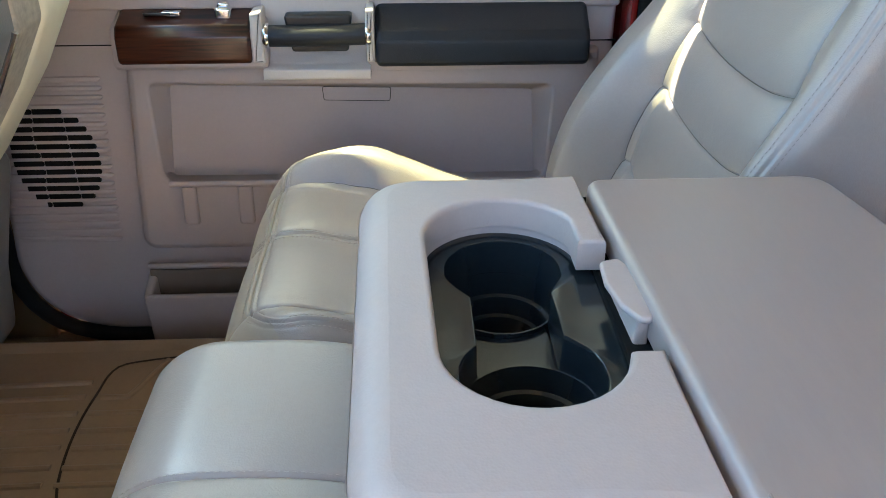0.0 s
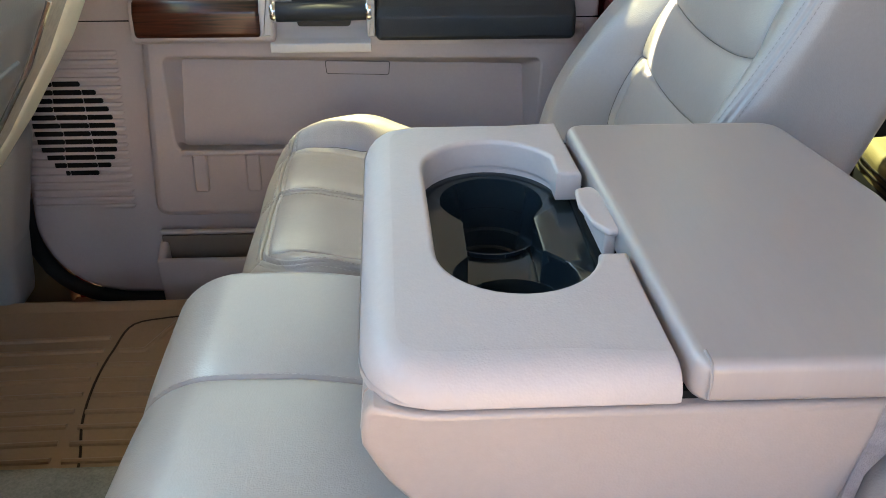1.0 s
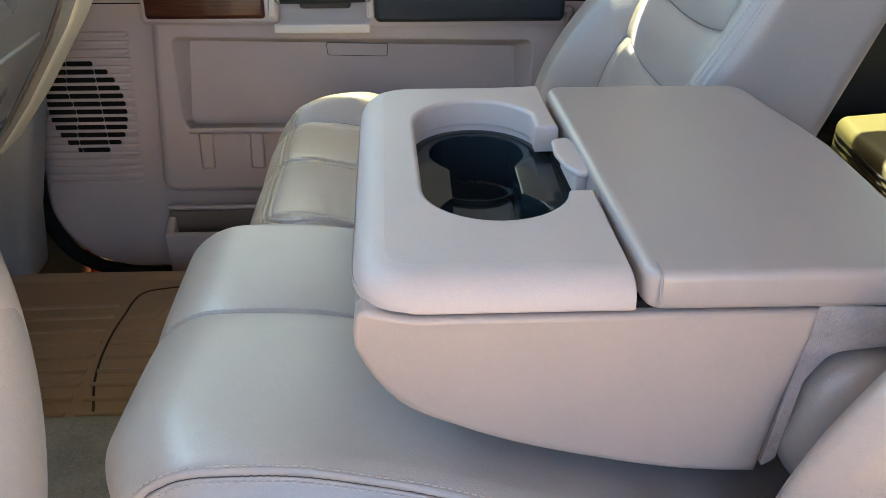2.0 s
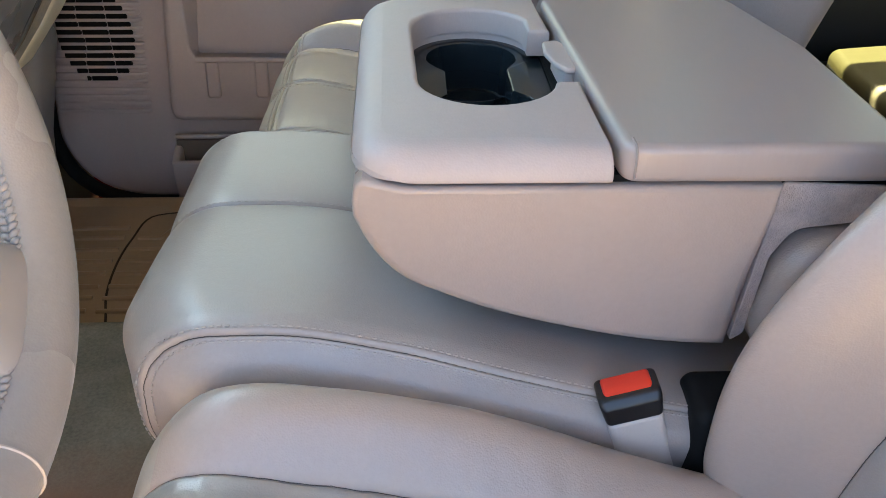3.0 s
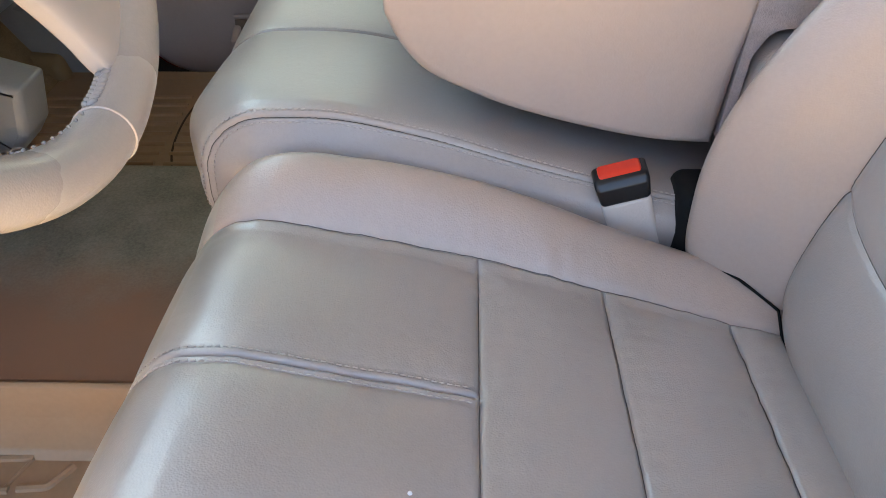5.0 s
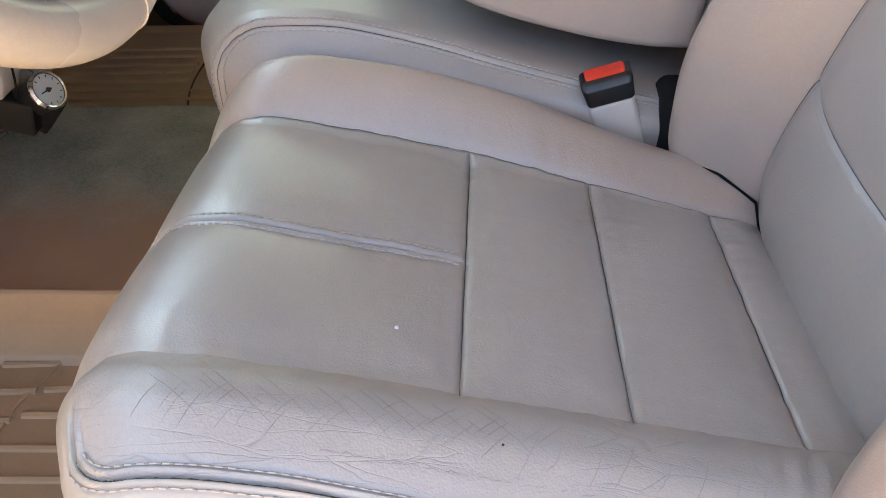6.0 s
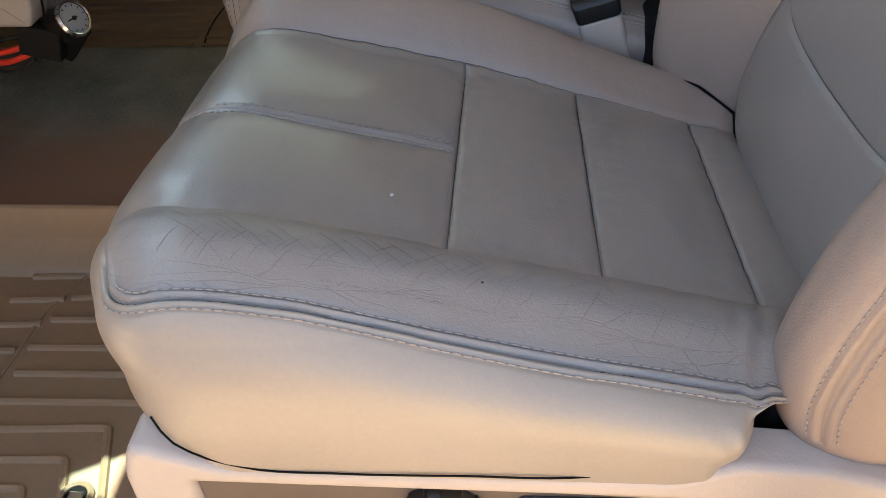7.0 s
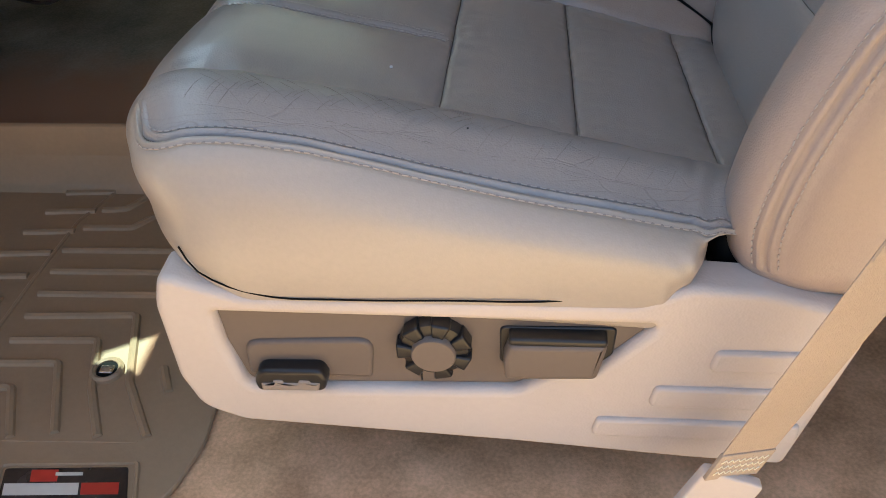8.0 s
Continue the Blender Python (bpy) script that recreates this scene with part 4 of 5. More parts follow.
        out = [(0.001, 0.4195), (rad - 0.009, 0.4195), (rad + 0.0015, 0.4905)]
        part("cup_well", lathe(out[::1] + prof[:1] + prof[1:], (cx, cy_, 0), n=40), CUP, cup)
    hour = np.array([(0.077 + 0.0463 * math.cos(t), 0.577 + 0.0463 * math.sin(t)) for t in np.radians(np.linspace(226, 314, 9))]
                    + [(0.084 + 0.0493 * math.cos(t), 0.441 + 0.0493 * math.sin(t)) for t in np.radians(np.linspace(47, 133, 9))])
    part("bridge", slab(hour, "z", 0.425, 0.486, 0.0006), CUP, cup)

    # latch
    lat = fillet([(0.1445, 0.534), (0.160, 0.539), (0.168, 0.519), (0.1665, 0.457), (0.1565, 0.458), (0.1475, 0.475), (0.1425, 0.505)], 0.006, 5)
    part("latch", join(slab(lat, "z", 0.5475, 0.5535, 0.0025),
                       slab(fillet([(0.154, 0.53), (0.167, 0.53), (0.1662, 0.463), (0.156, 0.463)], 0.003), "z", 0.515, 0.549, 0.001)), CONSOLE, ob, "pale finger latch of the rear lid")


def cup_plate(A, B, R):
    """The insert's top plate with its figure-of-eight opening and the wall that drops from it."""
    c = np.array([(A[0] + B[0]) / 2, (A[1] + B[1]) / 2 + 0.004])
    n = 160
    out, inn = [], []
    for t in np.arange(n) * 2 * math.pi / n:
        d = np.array([math.cos(t), math.sin(t)])

        def far(shape):
            lo, hi = 0.0, 0.3
            for _ in range(30):
                mid = (lo + hi) / 2
                if shape(c + d * mid):
                    lo = mid
                else:
                    hi = mid
            return lo
        stad = lambda q: away(np.array([q]), [A, B])[0] < R + 0.004 or (abs(q[1] - c[1]) < 0.068 and 0 < q[0] - c[0] < 0.085)
        ring = lambda q: (np.hypot(q[0] - 0.077, q[1] - 0.577) < 0.047 or np.hypot(q[0] - 0.084, q[1] - 0.441) < 0.050
                          or (abs(q[0] - 0.080) < 0.0315 and abs(q[1] - 0.508) < 0.06))
        out.append(c + d * far(stad))
        inn.append(c + d * far(ring))
    out, inn = np.array(out), np.array(inn)
    g = (inn - c) / np.linalg.norm(inn - c, axis=1)[:, None]
    rows = [lift("z", out, 0.5215), lift("z", inn + g * 0.0025, 0.5215), lift("z", inn + g * 0.0006, 0.5207), lift("z", inn, 0.518),
            lift("z", inn - g * 0.001, 0.489), lift("z", inn + g * 0.004, 0.489), lift("z", out, 0.489)]
    V = np.concatenate(rows)
    m = len(rows)
    F = [(q * n + i, q * n + (i + 1) % n, ((q + 1) % m) * n + (i + 1) % n, ((q + 1) % m) * n + i) for q in range(m) for i in range(n)]
    return V, F


console()


# ---- seat belt buckle ----
def buckle():
    ob = thing("seat_belt_buckle", (0.225, 0.255, 0.24), "seat belt buckle with a red release button on a grey stalk", "buckle")
    m = pose(0.1955, 0.2385, 0.339, 0, -17, 0) @ pose(0, 0, 0, 4, 0, 0)
    shell = rbox((-0.024, -0.0165, -0.002), (0.024, 0.0155, 0.026), (0.005, 0.005, 0.004), 4, (1, 8, 1))
    shell[0][:, 2] -= np.where(shell[0][:, 2] > 0.012, 0.005 * ease(-0.008, -0.0165, shell[0][:, 1]), 0)
    V = shell[0]
    V[:, 0] *= 1 + 0.10 * (V[:, 2] / 0.026)
    part("shell", turned(shell, m), BLACK, ob, "glossy black buckle head")
    btn = rbox((-0.0205, -0.0110, 0.014), (0.0205, 0.0125, 0.0285), (0.003, 0.003, 0.003), 4, (2, 10, 2))
    btn[0][:, 2] -= 0.0035 * ease(0.0, -0.0110, btn[0][:, 1])
    part("button", turned(btn, m), RED, ob, "bright red release button")
    stalk = rbox((-0.0238, -0.0165, -0.11), (0.0238, 0.0150, -0.0005), (0.006, 0.006, 0.004), 3, (1, 1, 4))
    # Added black block paints in the shaded gap between seat and backrest.
    part("shroud", rbox((0.247, 0.219, 0.20), (0.360, 0.285, 0.343), 0.014, 4), RUBBER, ob, "black cover behind the stalk")
    part("stalk", turned(stalk, m), TRIM, ob, "pale grey plastic stalk")


buckle()


# ---- driver's seat base ----
def seat_base():
    ob = thing("base_trim", (0.09, -0.26, 0.06), "pale plastic base trim with power seat switches", "")
    ob.parent = driver_seat
    ob.matrix_parent_inverse = Matrix.Translation(-base_of(driver_seat))
    outer = fillet([(-0.158, 0.268), (-0.168, 0.232), (-0.168, 0.150), (-0.156, 0.110), (-0.120, 0.093), (0.116, 0.078), (0.275, 0.064), (0.355, 0.060),
                    (0.385, 0.215), (0.365, 0.244), (0.305, 0.262), (0.250, 0.2655), (0.211, 0.2475), (-0.095, 0.245), (-0.130, 0.256)],
                   [0.016, 0.05, 0.03, 0.03, 0.03, 0.1, 0.01, 0.01, 0.02, 0.03, 0.03, 0.03, 0.03, 0.02, 0.02], 6)
    outer = np.roll(outer, -1, 0)
    inner = fillet([(-0.121, 0.2265), (-0.119, 0.190), (-0.108, 0.143), (-0.095, 0.139), (0.122, 0.147), (0.150, 0.168), (0.186, 0.1735), (0.230, 0.2255)],
                   [0.003, 0.03, 0.02, 0.01, 0.02, 0.02, 0.008, 0.004], 5)
    part("frame", holed_slab(outer, inner, "y", -0.296, -0.262, 0.0075, 0.0085, 6), TRIM, ob)
    # A thin black bar draws the shadow line between skirt and ledge.
    part("shadow_gap", sweep(dense([(-0.137, -0.286, 0.288), (-0.127, -0.2915, 0.271), (-0.109, -0.294, 0.2585), (-0.078, -0.2955, 0.2485), (-0.013, -0.2965, 0.2465), (0.07, -0.2970, 0.2490), (0.15, -0.2955, 0.2500), (0.195, -0.2870, 0.2500), (0.222, -0.272, 0.252)], 0.012), 0.0008, 8), GAP, ob, "black gap under the cushion skirt")
    part("top_ledge", rbox((-0.150, -0.288, 0.230), (0.245, -0.20, 0.2415), 0.004), TRIM, ob)
    part("inner_box", rbox((-0.14, -0.264, 0.085), (0.35, -0.235, 0.225), 0.004), GAP, ob)
    part("cheek", slab(fillet([(-0.156, 0.245), (-0.164, 0.16), (-0.15, 0.11), (-0.12, 0.11), (-0.125, 0.238)], 0.01), "y", -0.290, -0.18, 0.008), TRIM, ob)
    # Added black block stands in for the shaded hollow behind the skirt.
    part("recliner_cover", rbox((0.274, -0.250, 0.225), (0.345, -0.19, 0.290), 0.012, 4), RUBBER, ob, "black recliner cover")
    part("switch_panel", slab(inner, "y", -0.2865, -0.27, 0.0008), PANEL, ob, "brown-grey recessed switch panel")
    for x0, x1, z0, z1 in ((0.272, 0.362, 0.181, 0.2035), (0.230, 0.360, 0.137, 0.1605), (0.186, 0.357, 0.097, 0.1195)):
        q = fillet([(x0, z0), (x1, z0), (x1, z1), (x0 + 0.004, z1)], 0.006, 4)
        part("rib", slab(q, "y", -0.3005, -0.29, 0.0035), TRIM, ob)
    dish = fillet([(-0.106, 0.150), (0.0, 0.150), (0.006, 0.197), (-0.104, 0.190)], [0.004, 0.004, 0.014, 0.014])
    part("switch_surround", slab(dish, "y", -0.2905, -0.28, 0.004), PANEL, ob)
    sw = fillet([(-0.097, 0.144), (-0.038, 0.146), (-0.035, 0.160), (-0.039, 0.172), (-0.092, 0.170), (-0.098, 0.157)], 0.011, 5)
    rocker = part("seat_switch", slab(sw, "y", -0.304, -0.285, 0.004), BLACK, ob, "black and grey seat slide switch")
    part("switch_face", slab(fillet([(-0.092, 0.1475), (-0.043, 0.149), (-0.041, 0.158), (-0.049, 0.158), (-0.050, 0.1605), (-0.059, 0.1605), (-0.060, 0.157), (-0.072, 0.157), (-0.073, 0.160), (-0.081, 0.160), (-0.082, 0.1565), (-0.092, 0.156)], 0.0015, 3), "y", -0.3055, -0.300, 0.002), STONE, ob)
    knob = ob
    at = (0.0555, -0.285, 0.1935)
    part("dial", lathe([(0.0295, 0.0), (0.0295, 0.006), (0.027, 0.011), (0.018, 0.013), (0.0165, 0.0165), (0.001, 0.017)], at, (0, -1, 0), 48), BLACK, knob, "glossy black dial")
    part("dial_cap", lathe([(0.0182, 0.0), (0.0182, 0.0175), (0.0170, 0.0190), (0.001, 0.0192)], at, (0, -1, 0), 40), PANEL, knob)
    for i in range(7):
        a0 = math.radians(90 + i * 360 / 7 + 25.7)
        V, F = rbox((-0.0062, 0.0, 0.0135), (0.0062, 0.0155, 0.0305), (0.002, 0.003, 0.002), 3)
        V[:, 0] *= 1 + 0.35 * (V[:, 2] - 0.022) / 0.0085
        m = Matrix.Translation(at) @ Matrix.Rotation(a0, 4, "Y") @ Matrix.Scale(-1, 4, (0, 1, 0))
        part("grip", turned((V, F), m), BLACK, knob)
    part("mark", rbox((0.0415, -0.2885, 0.148), (0.043, -0.286, 0.155), 0.0004), BLACK, ob)
    pad = fillet([(0.112, 0.167), (0.186, 0.170), (0.192, 0.205), (0.190, 0.209), (0.116, 0.207), (0.111, 0.19)], 0.006, 4)
    tilt = part("recline_switch", slab(pad, "y", -0.303, -0.284, 0.005), PANEL, ob, "brown-grey paddle switch")
    part("switch_top", rbox((0.115, -0.3015, 0.2055), (0.192, -0.286, 0.2135), 0.003), BLACK, ob)
    # Black plate behind the paddle is drawn as its shadow.
    part("back_shadow", slab(fillet([(0.108, 0.172), (0.198, 0.172), (0.2, 0.216), (0.108, 0.214)], 0.006), "y", -0.2885, -0.28, 0.002), BLACK, ob)


seat_base()


# ---- seat belt and anchor ----
def seat_belt():
    ob = thing("seat_belt", (0.285, -0.36, 0.10), "tan woven seat belt running down to its floor anchor", "seat belt")
    bot, topp = np.array([0.286, -0.362, 0.138]), np.array([0.492, -0.43, 1.050])
    t = topp - bot
    L = np.linalg.norm(t)
    V, F = rbox((-0.0225, -0.0007, -L), (0.0225, 0.0007, 0), 0.0006, 2, (8, 1, 60))
    M = Matrix.Identity(4)
    z = Vector(t).normalized()
    xx = Vector((z.z, 0, -z.x)).normalized()
    yy = z.cross(xx)
    M.col[0], M.col[1], M.col[2], M.col[3] = (*xx, 0), (*yy, 0), (*(-z), 0), (*bot, 1)
    M = M @ pose(0, 0, 0, 0, 0, 19)
    part("webbing", turned((V, F), M), WEB, ob)
    part("sewn_end", turned(rbox((-0.0232, -0.0022, -0.032), (0.0232, 0.0016, 0.003), 0.001), M), WEB, ob, "doubled webbing with zigzag sewing")
    zig = []
    for row in range(3):
        pts = [(-0.020 + 0.0026 * i, -0.0024, -0.006 - row * 0.008 - (0.004 if i % 2 else 0)) for i in range(16)]
        zig.append(sweep(np.array(pts), 0.0006, 4))
    part("sewing", turned(join(*zig), M), BEZEL, ob, "pale zigzag sewing")
    sl = rbox((-0.0220, -0.0016, -0.27), (0.0220, 0.0012, -0.235), 0.001)
    part("upper_sewing", turned(sl, M), WEB, ob)
    part("anchor", turned(slab(fillet([(-0.024, 0.012), (0.025, 0.004), (0.020, -0.06), (-0.035, -0.075)], 0.005), "y", -0.006, 0.004, 0.002), pose(0.286, -0.362, 0.130, 0, 12, 0)),
         TRIM, ob, "pale plastic anchor cover")


seat_belt()


# ---- passenger door ----
DY = 1.335
DP = 1.353


def passenger_door():
    ob = thing("door_1", (-0.2, 1.36, -0.05), "taupe moulded passenger door panel, closed", "door", kind="structure")
    edge = np.vstack([dense([(-0.715, 0.60), (-0.716, 0.30), (-0.716, 0.16), (-0.720, 0.06), (-0.690, -0.008), (-0.658, -0.040), (-0.588, -0.066), (-0.50, -0.071), (-0.2, -0.074), (0.30, -0.074)], 0.025),
                      [(0.346, -0.03), (0.346, 0.66), (-0.70, 0.66)]])
    cut = [(-0.41, 0.43), (-0.425, 0.235), (0.24, 0.235), (0.235, 0.43)]
    part("panel", holed_slab(edge, cut, "y", DP, 1.40, 0.012, 0.001), DOOR, ob)
    seal = np.vstack([dense([(-0.727, 0.60), (-0.728, 0.30), (-0.729, 0.16), (-0.731, 0.052), (-0.702, -0.017), (-0.667, -0.050), (-0.590, -0.076), (-0.50, -0.081), (-0.2, -0.084), (0.33, -0.084)], 0.03)])
    part("seal", sweep(np.stack([seal[:, 0], np.full(len(seal), 1.352), seal[:, 1]], 1), 0.0145, 12), RUBBER, ob, "black rubber door seal")
    # raised field with its deep recess
    field = fillet([(-0.449, 0.478), (-0.480, 0.117), (0.36, 0.117), (0.318, 0.478)], [0.004, 0.03, 0.03, 0.004], 6)
    recess = fillet([(-0.417, 0.428), (-0.418, 0.253), (0.238, 0.250), (0.243, 0.419)], [0.012, 0.022, 0.02, 0.012], 6)
    floor_line = fillet([(-0.394, 0.4115), (-0.413, 0.238), (0.228, 0.238), (0.2145, 0.3965)], [0.006, 0.012, 0.012, 0.006], 6)
    part("raised_field", holed_slab(field, recess, "y", DY - 0.007, DP + 0.004, 0.014, 0.006), DOOR, ob)
    k = len(recess)
    rows = [lift("y", recess, DY - 0.002), lift("y", floor_line, DP + 0.022), lift("y", floor_line * 0.999, DP + 0.025), lift("y", recess, DP + 0.003)]
    part("recess_wall", (np.concatenate(rows), [(q * k + i, q * k + (i + 1) % k, ((q + 1) % 4) * k + (i + 1) % k, ((q + 1) % 4) * k + i) for q in range(4) for i in range(k)]), DOOR, ob)
    part("pocket_back", slab(fillet([(-0.40, 0.43), (-0.40, 0.245), (0.23, 0.245), (0.23, 0.43)], 0.004), "y", DP + 0.026, DP + 0.032, 0.001), DOOR, ob)
    part("pocket_flap", slab(fillet([(-0.398, 0.4145), (-0.417, 0.234), (0.232, 0.234), (0.2185, 0.3995)], 0.010), "y", DP + 0.019, DP + 0.028, 0.003), DOOR, ob)
    part("pull_tab", slab(fillet([(-0.141, 0.4065), (-0.139, 0.383), (-0.027, 0.380), (-0.025, 0.404)], 0.004), "y", DP + 0.0178, DP + 0.024, 0.0012), DOOR, ob)
    tab = fillet([(-0.141, 0.4065), (-0.139, 0.383), (-0.027, 0.380), (-0.025, 0.404)], 0.004)
    part("tab_groove", sweep(np.stack([tab[:, 0], np.full(len(tab), DP + 0.0188), tab[:, 1]], 1), 0.0008, 6, True), GAP, ob)
    for x in (-0.386, -0.289, -0.192, -0.095, 0.002, 0.099):
        q = fillet([(x - 0.006, 0.2505), (x - 0.009, 0.172), (x + 0.018, 0.172), (x + 0.020, 0.2505)], [0.002, 0.006, 0.006, 0.002], 4)
        part("rib", slab(q, "y", DY - 0.015, DY, 0.004), DOOR, ob)
    part("rib_ledge", sweep(np.array([(-0.41, DY - 0.009, 0.2505), (0.24, DY - 0.009, 0.2475)]), 0.006, 10), DOOR, ob)
    # lower map pocket
    q = [(DY + 0.01, -0.088), (DY - 0.038, -0.082), (DY - 0.050, 0.030), (DY - 0.051, 0.045), (DY - 0.042, 0.049), (DY - 0.039, 0.038), (DY - 0.030, -0.05), (DY + 0.01, -0.05)]
    part("map_pocket", slab(fillet(q, [0, 0.01, 0.004, 0.005, 0.005, 0.003, 0.01, 0], 4), "x", -0.480, 0.30, 0.004), DOOR, ob)
    part("pocket_end", slab(fillet([(DY + 0.01, -0.088), (DY - 0.038, -0.082), (DY - 0.050, 0.045), (DY - 0.02, 0.060), (DY + 0.01, 0.068)], [0, 0.01, 0.01, 0.02, 0], 5), "x", -0.481, -0.464, 0.006), DOOR, ob)
    part("pocket_inside", rbox((-0.476, DY - 0.006, -0.05), (0.30, DY - 0.001, 0.076), 0.002), PANEL, ob, "dark pocket lining")
    part("pocket_brow", sweep(np.array([(-0.476, DY - 0.004, 0.084), (0.30, DY - 0.004, 0.080)]), 0.005, 10), DOOR, ob)
    part("joint", sweep(np.array([(-0.72, DP + 0.001, 0.4865), (-0.455, DP + 0.001, 0.4865)]), 0.0016, 6), GAP, ob)
    part("joint", sweep(np.array([(0.30, DP + 0.001, 0.4865), (0.348, DP + 0.001, 0.4865)]), 0.0016, 6), GAP, ob)
    # ribbed speaker field
    pitch = 0.0157
    for i in range(20):
        z = 0.1340 + i * pitch
        x1 = -0.520 + 0.020 * (z - 0.138) / 0.3
        V, F, fl = sweep(np.array([(-0.708, DP + 0.001, z), (-0.70, DP - 0.0012, z - 0.001), (x1 - 0.006, DP - 0.0012, z - 0.001), (x1, DP + 0.001, z)]), [0.002, 0.0046, 0.0046, 0.002], 8)
        V[:, 2] = z + (V[:, 2] - z) * 1.1
        inside = abs(z - 0.291) < 0.093
        part("speaker_rib", (V, F, fl), DOOR, ob)
    gc, ga, gb = (-0.602, 0.291), 0.0745, 0.0945
    for i in range(12):
        z = 0.291 + (i - 5.5) * pitch
        half = ga * math.sqrt(max(0.0, 1 - ((abs(z - gc[1]) - 0.003) / gb) ** 2))
        cuts = [-half, -0.026 - 0.004 * math.sin(i), 0.027, half]
        for a0, a1 in zip(cuts[:-1], cuts[1:]):
            a0, a1 = max(a0, -half) + 0.0015, min(a1, half) - 0.0015
            if a1 - a0 > 0.006:
                part("grille_slot", rbox((gc[0] + a0, DP - 0.0062, z - 0.0047), (gc[0] + a1, DP + 0.002, z + 0.0047), 0.0008, 2), GAP, ob)
    # armrest: wood, pull handle, black pad
    rest = [(DY + 0.02, 0.458), (DY - 0.040, 0.463), (DY - 0.046, 0.470), (DY - 0.044, 0.518), (DY - 0.036, 0.530), (DY + 0.02, 0.545)]
    low = [(DY + 0.02, 0.452), (DY - 0.030, 0.455), (DY - 0.034, 0.470), (DY - 0.02, 0.49), (DY + 0.02, 0.50)]
    part("armrest", slab(low, "x", -0.058, 0.296, 0.004), DOOR, ob)
    for n_, x0, x1 in (("armrest", -0.452, -0.214),):
        part(n_, slab(fillet(rest, [0, 0.006, 0.006, 0.01, 0.01, 0], 4), "x", x0, x1, 0.006), DOOR, ob)
    wood = [(DY, 0.470), (DY - 0.047, 0.474), (DY - 0.0515, 0.480), (DY - 0.0495, 0.516), (DY - 0.040, 0.5325), (DY + 0.008, 0.5485), (DY + 0.008, 0.52)]
    part("wood_trim", slab(fillet(wood, [0, 0.004, 0.008, 0.012, 0.010, 0.003, 0], 5), "x", -0.444, -0.237, 0.006), WOOD, ob, "glossy dark reddish wood trim")
    sw = part("lock_switch", slab(fillet([(-0.402, -0.012), (-0.360, -0.012), (-0.360, 0.012), (-0.402, 0.012)], 0.003), "z", 0, 0.004, 0.001), BLACK, ob)
    sw.matrix_parent_inverse = Matrix.Translation(-base_of(ob)) @ pose(0, DY - 0.013, 0.5405, -18.5, 0, 0)
    part("switch_rocker", rbox((-0.374, DY - 0.022, 0.541), (-0.345, DY - 0.008, 0.5485), 0.002), CHROME, ob, "silver lock rocker")
    part("window_switch", join(rbox((-0.292, DY - 0.028, 0.535), (-0.266, DY - 0.006, 0.556), 0.006, 4), rbox((-0.288, DY - 0.02, 0.55), (-0.270, DY - 0.004, 0.562), 0.005, 4)), CHROME, ob, "silver window switch")
    part("tile", slab(fillet([(-0.235, 0.474), (-0.217, 0.474), (-0.217, 0.555), (-0.235, 0.551)], 0.003), "y", DY - 0.050, DY, 0.004), TRIM, ob)
    part("tile", slab(fillet([(-0.059, 0.474), (-0.046, 0.474), (-0.046, 0.556), (-0.059, 0.556)], 0.003), "y", DY - 0.050, DY + 0.02, 0.004), TRIM, ob)
    scoop = fillet([(DY - 0.050, 0.447), (DY - 0.050, 0.463), (DY - 0.030, 0.467), (DY - 0.012, 0.480), (DY - 0.006, 0.52), (DY - 0.006, 0.60), (DY + 0.02, 0.60), (DY + 0.02, 0.447)],
                   [0.004, 0.004, 0.02, 0.02, 0.03, 0, 0, 0], 6)
    part("handle_cup", slab(scoop, "x", -0.222, -0.054, 0.001), TRIM, ob, "pale scooped cup behind the pull handle")
    bar = dense([(-0.210, DY - 0.036, 0.5135), (-0.135, DY - 0.040, 0.5145), (-0.058, DY - 0.036, 0.5155)], 0.01)
    handle = part("pull_handle", sweep(bar, 0.0165, 18), PAD, ob, "black padded pull handle")
    for x in (-0.2135, -0.0555):
        part("handle_collar", lathe([(0.0175, -0.0045), (0.0190, -0.002), (0.0190, 0.002), (0.0175, 0.0045)], (x, DY - 0.036, 0.5145), (1, 0, 0), 24), CHROME, handle, "bright chrome collar")
    part("handle_back", slab(fillet([(-0.176, 0.487), (-0.088, 0.487), (-0.080, 0.545), (-0.186, 0.545)], 0.006), "y", DY - 0.034, DY - 0.008, 0.004), BLACK, handle)
    pad = [(DY + 0.01, 0.466), (DY - 0.047, 0.466), (DY - 0.056, 0.474), (DY - 0.055, 0.507), (DY - 0.044, 0.522), (DY - 0.006, 0.550), (DY + 0.01, 0.556)]
    part("arm_pad", slab(fillet(pad, [0, 0.008, 0.008, 0.014, 0.012, 0.01, 0], 6), "x", -0.045, 0.292, 0.010, 5), PAD, ob, "black grained vinyl arm pad")
    part("upper_panel", rbox((-0.70, DY + 0.002, 0.545), (0.346, DY + 0.03, 0.665), 0.006), DOOR, ob)
    return ob


passenger_door()
q = fillet([(1.185, -0.08), (1.190, -0.036), (1.215, -0.034), (1.262, -0.056), (1.330, -0.095), (1.345, -0.15)], [0, 0.01, 0.02, 0.03, 0.02, 0], 6)
solo("trim_sill", slab(q, "x", -0.95, 0.35, 0.004), SILL, "tan plastic sill plate below the passenger door", "sill", kind="structure")
box("trim_jamb", (-1.09, 1.385, -0.28), (-0.70, 1.425, 0.64), SILL, "tan lining of the front door jamb", "jamb", 0.006)
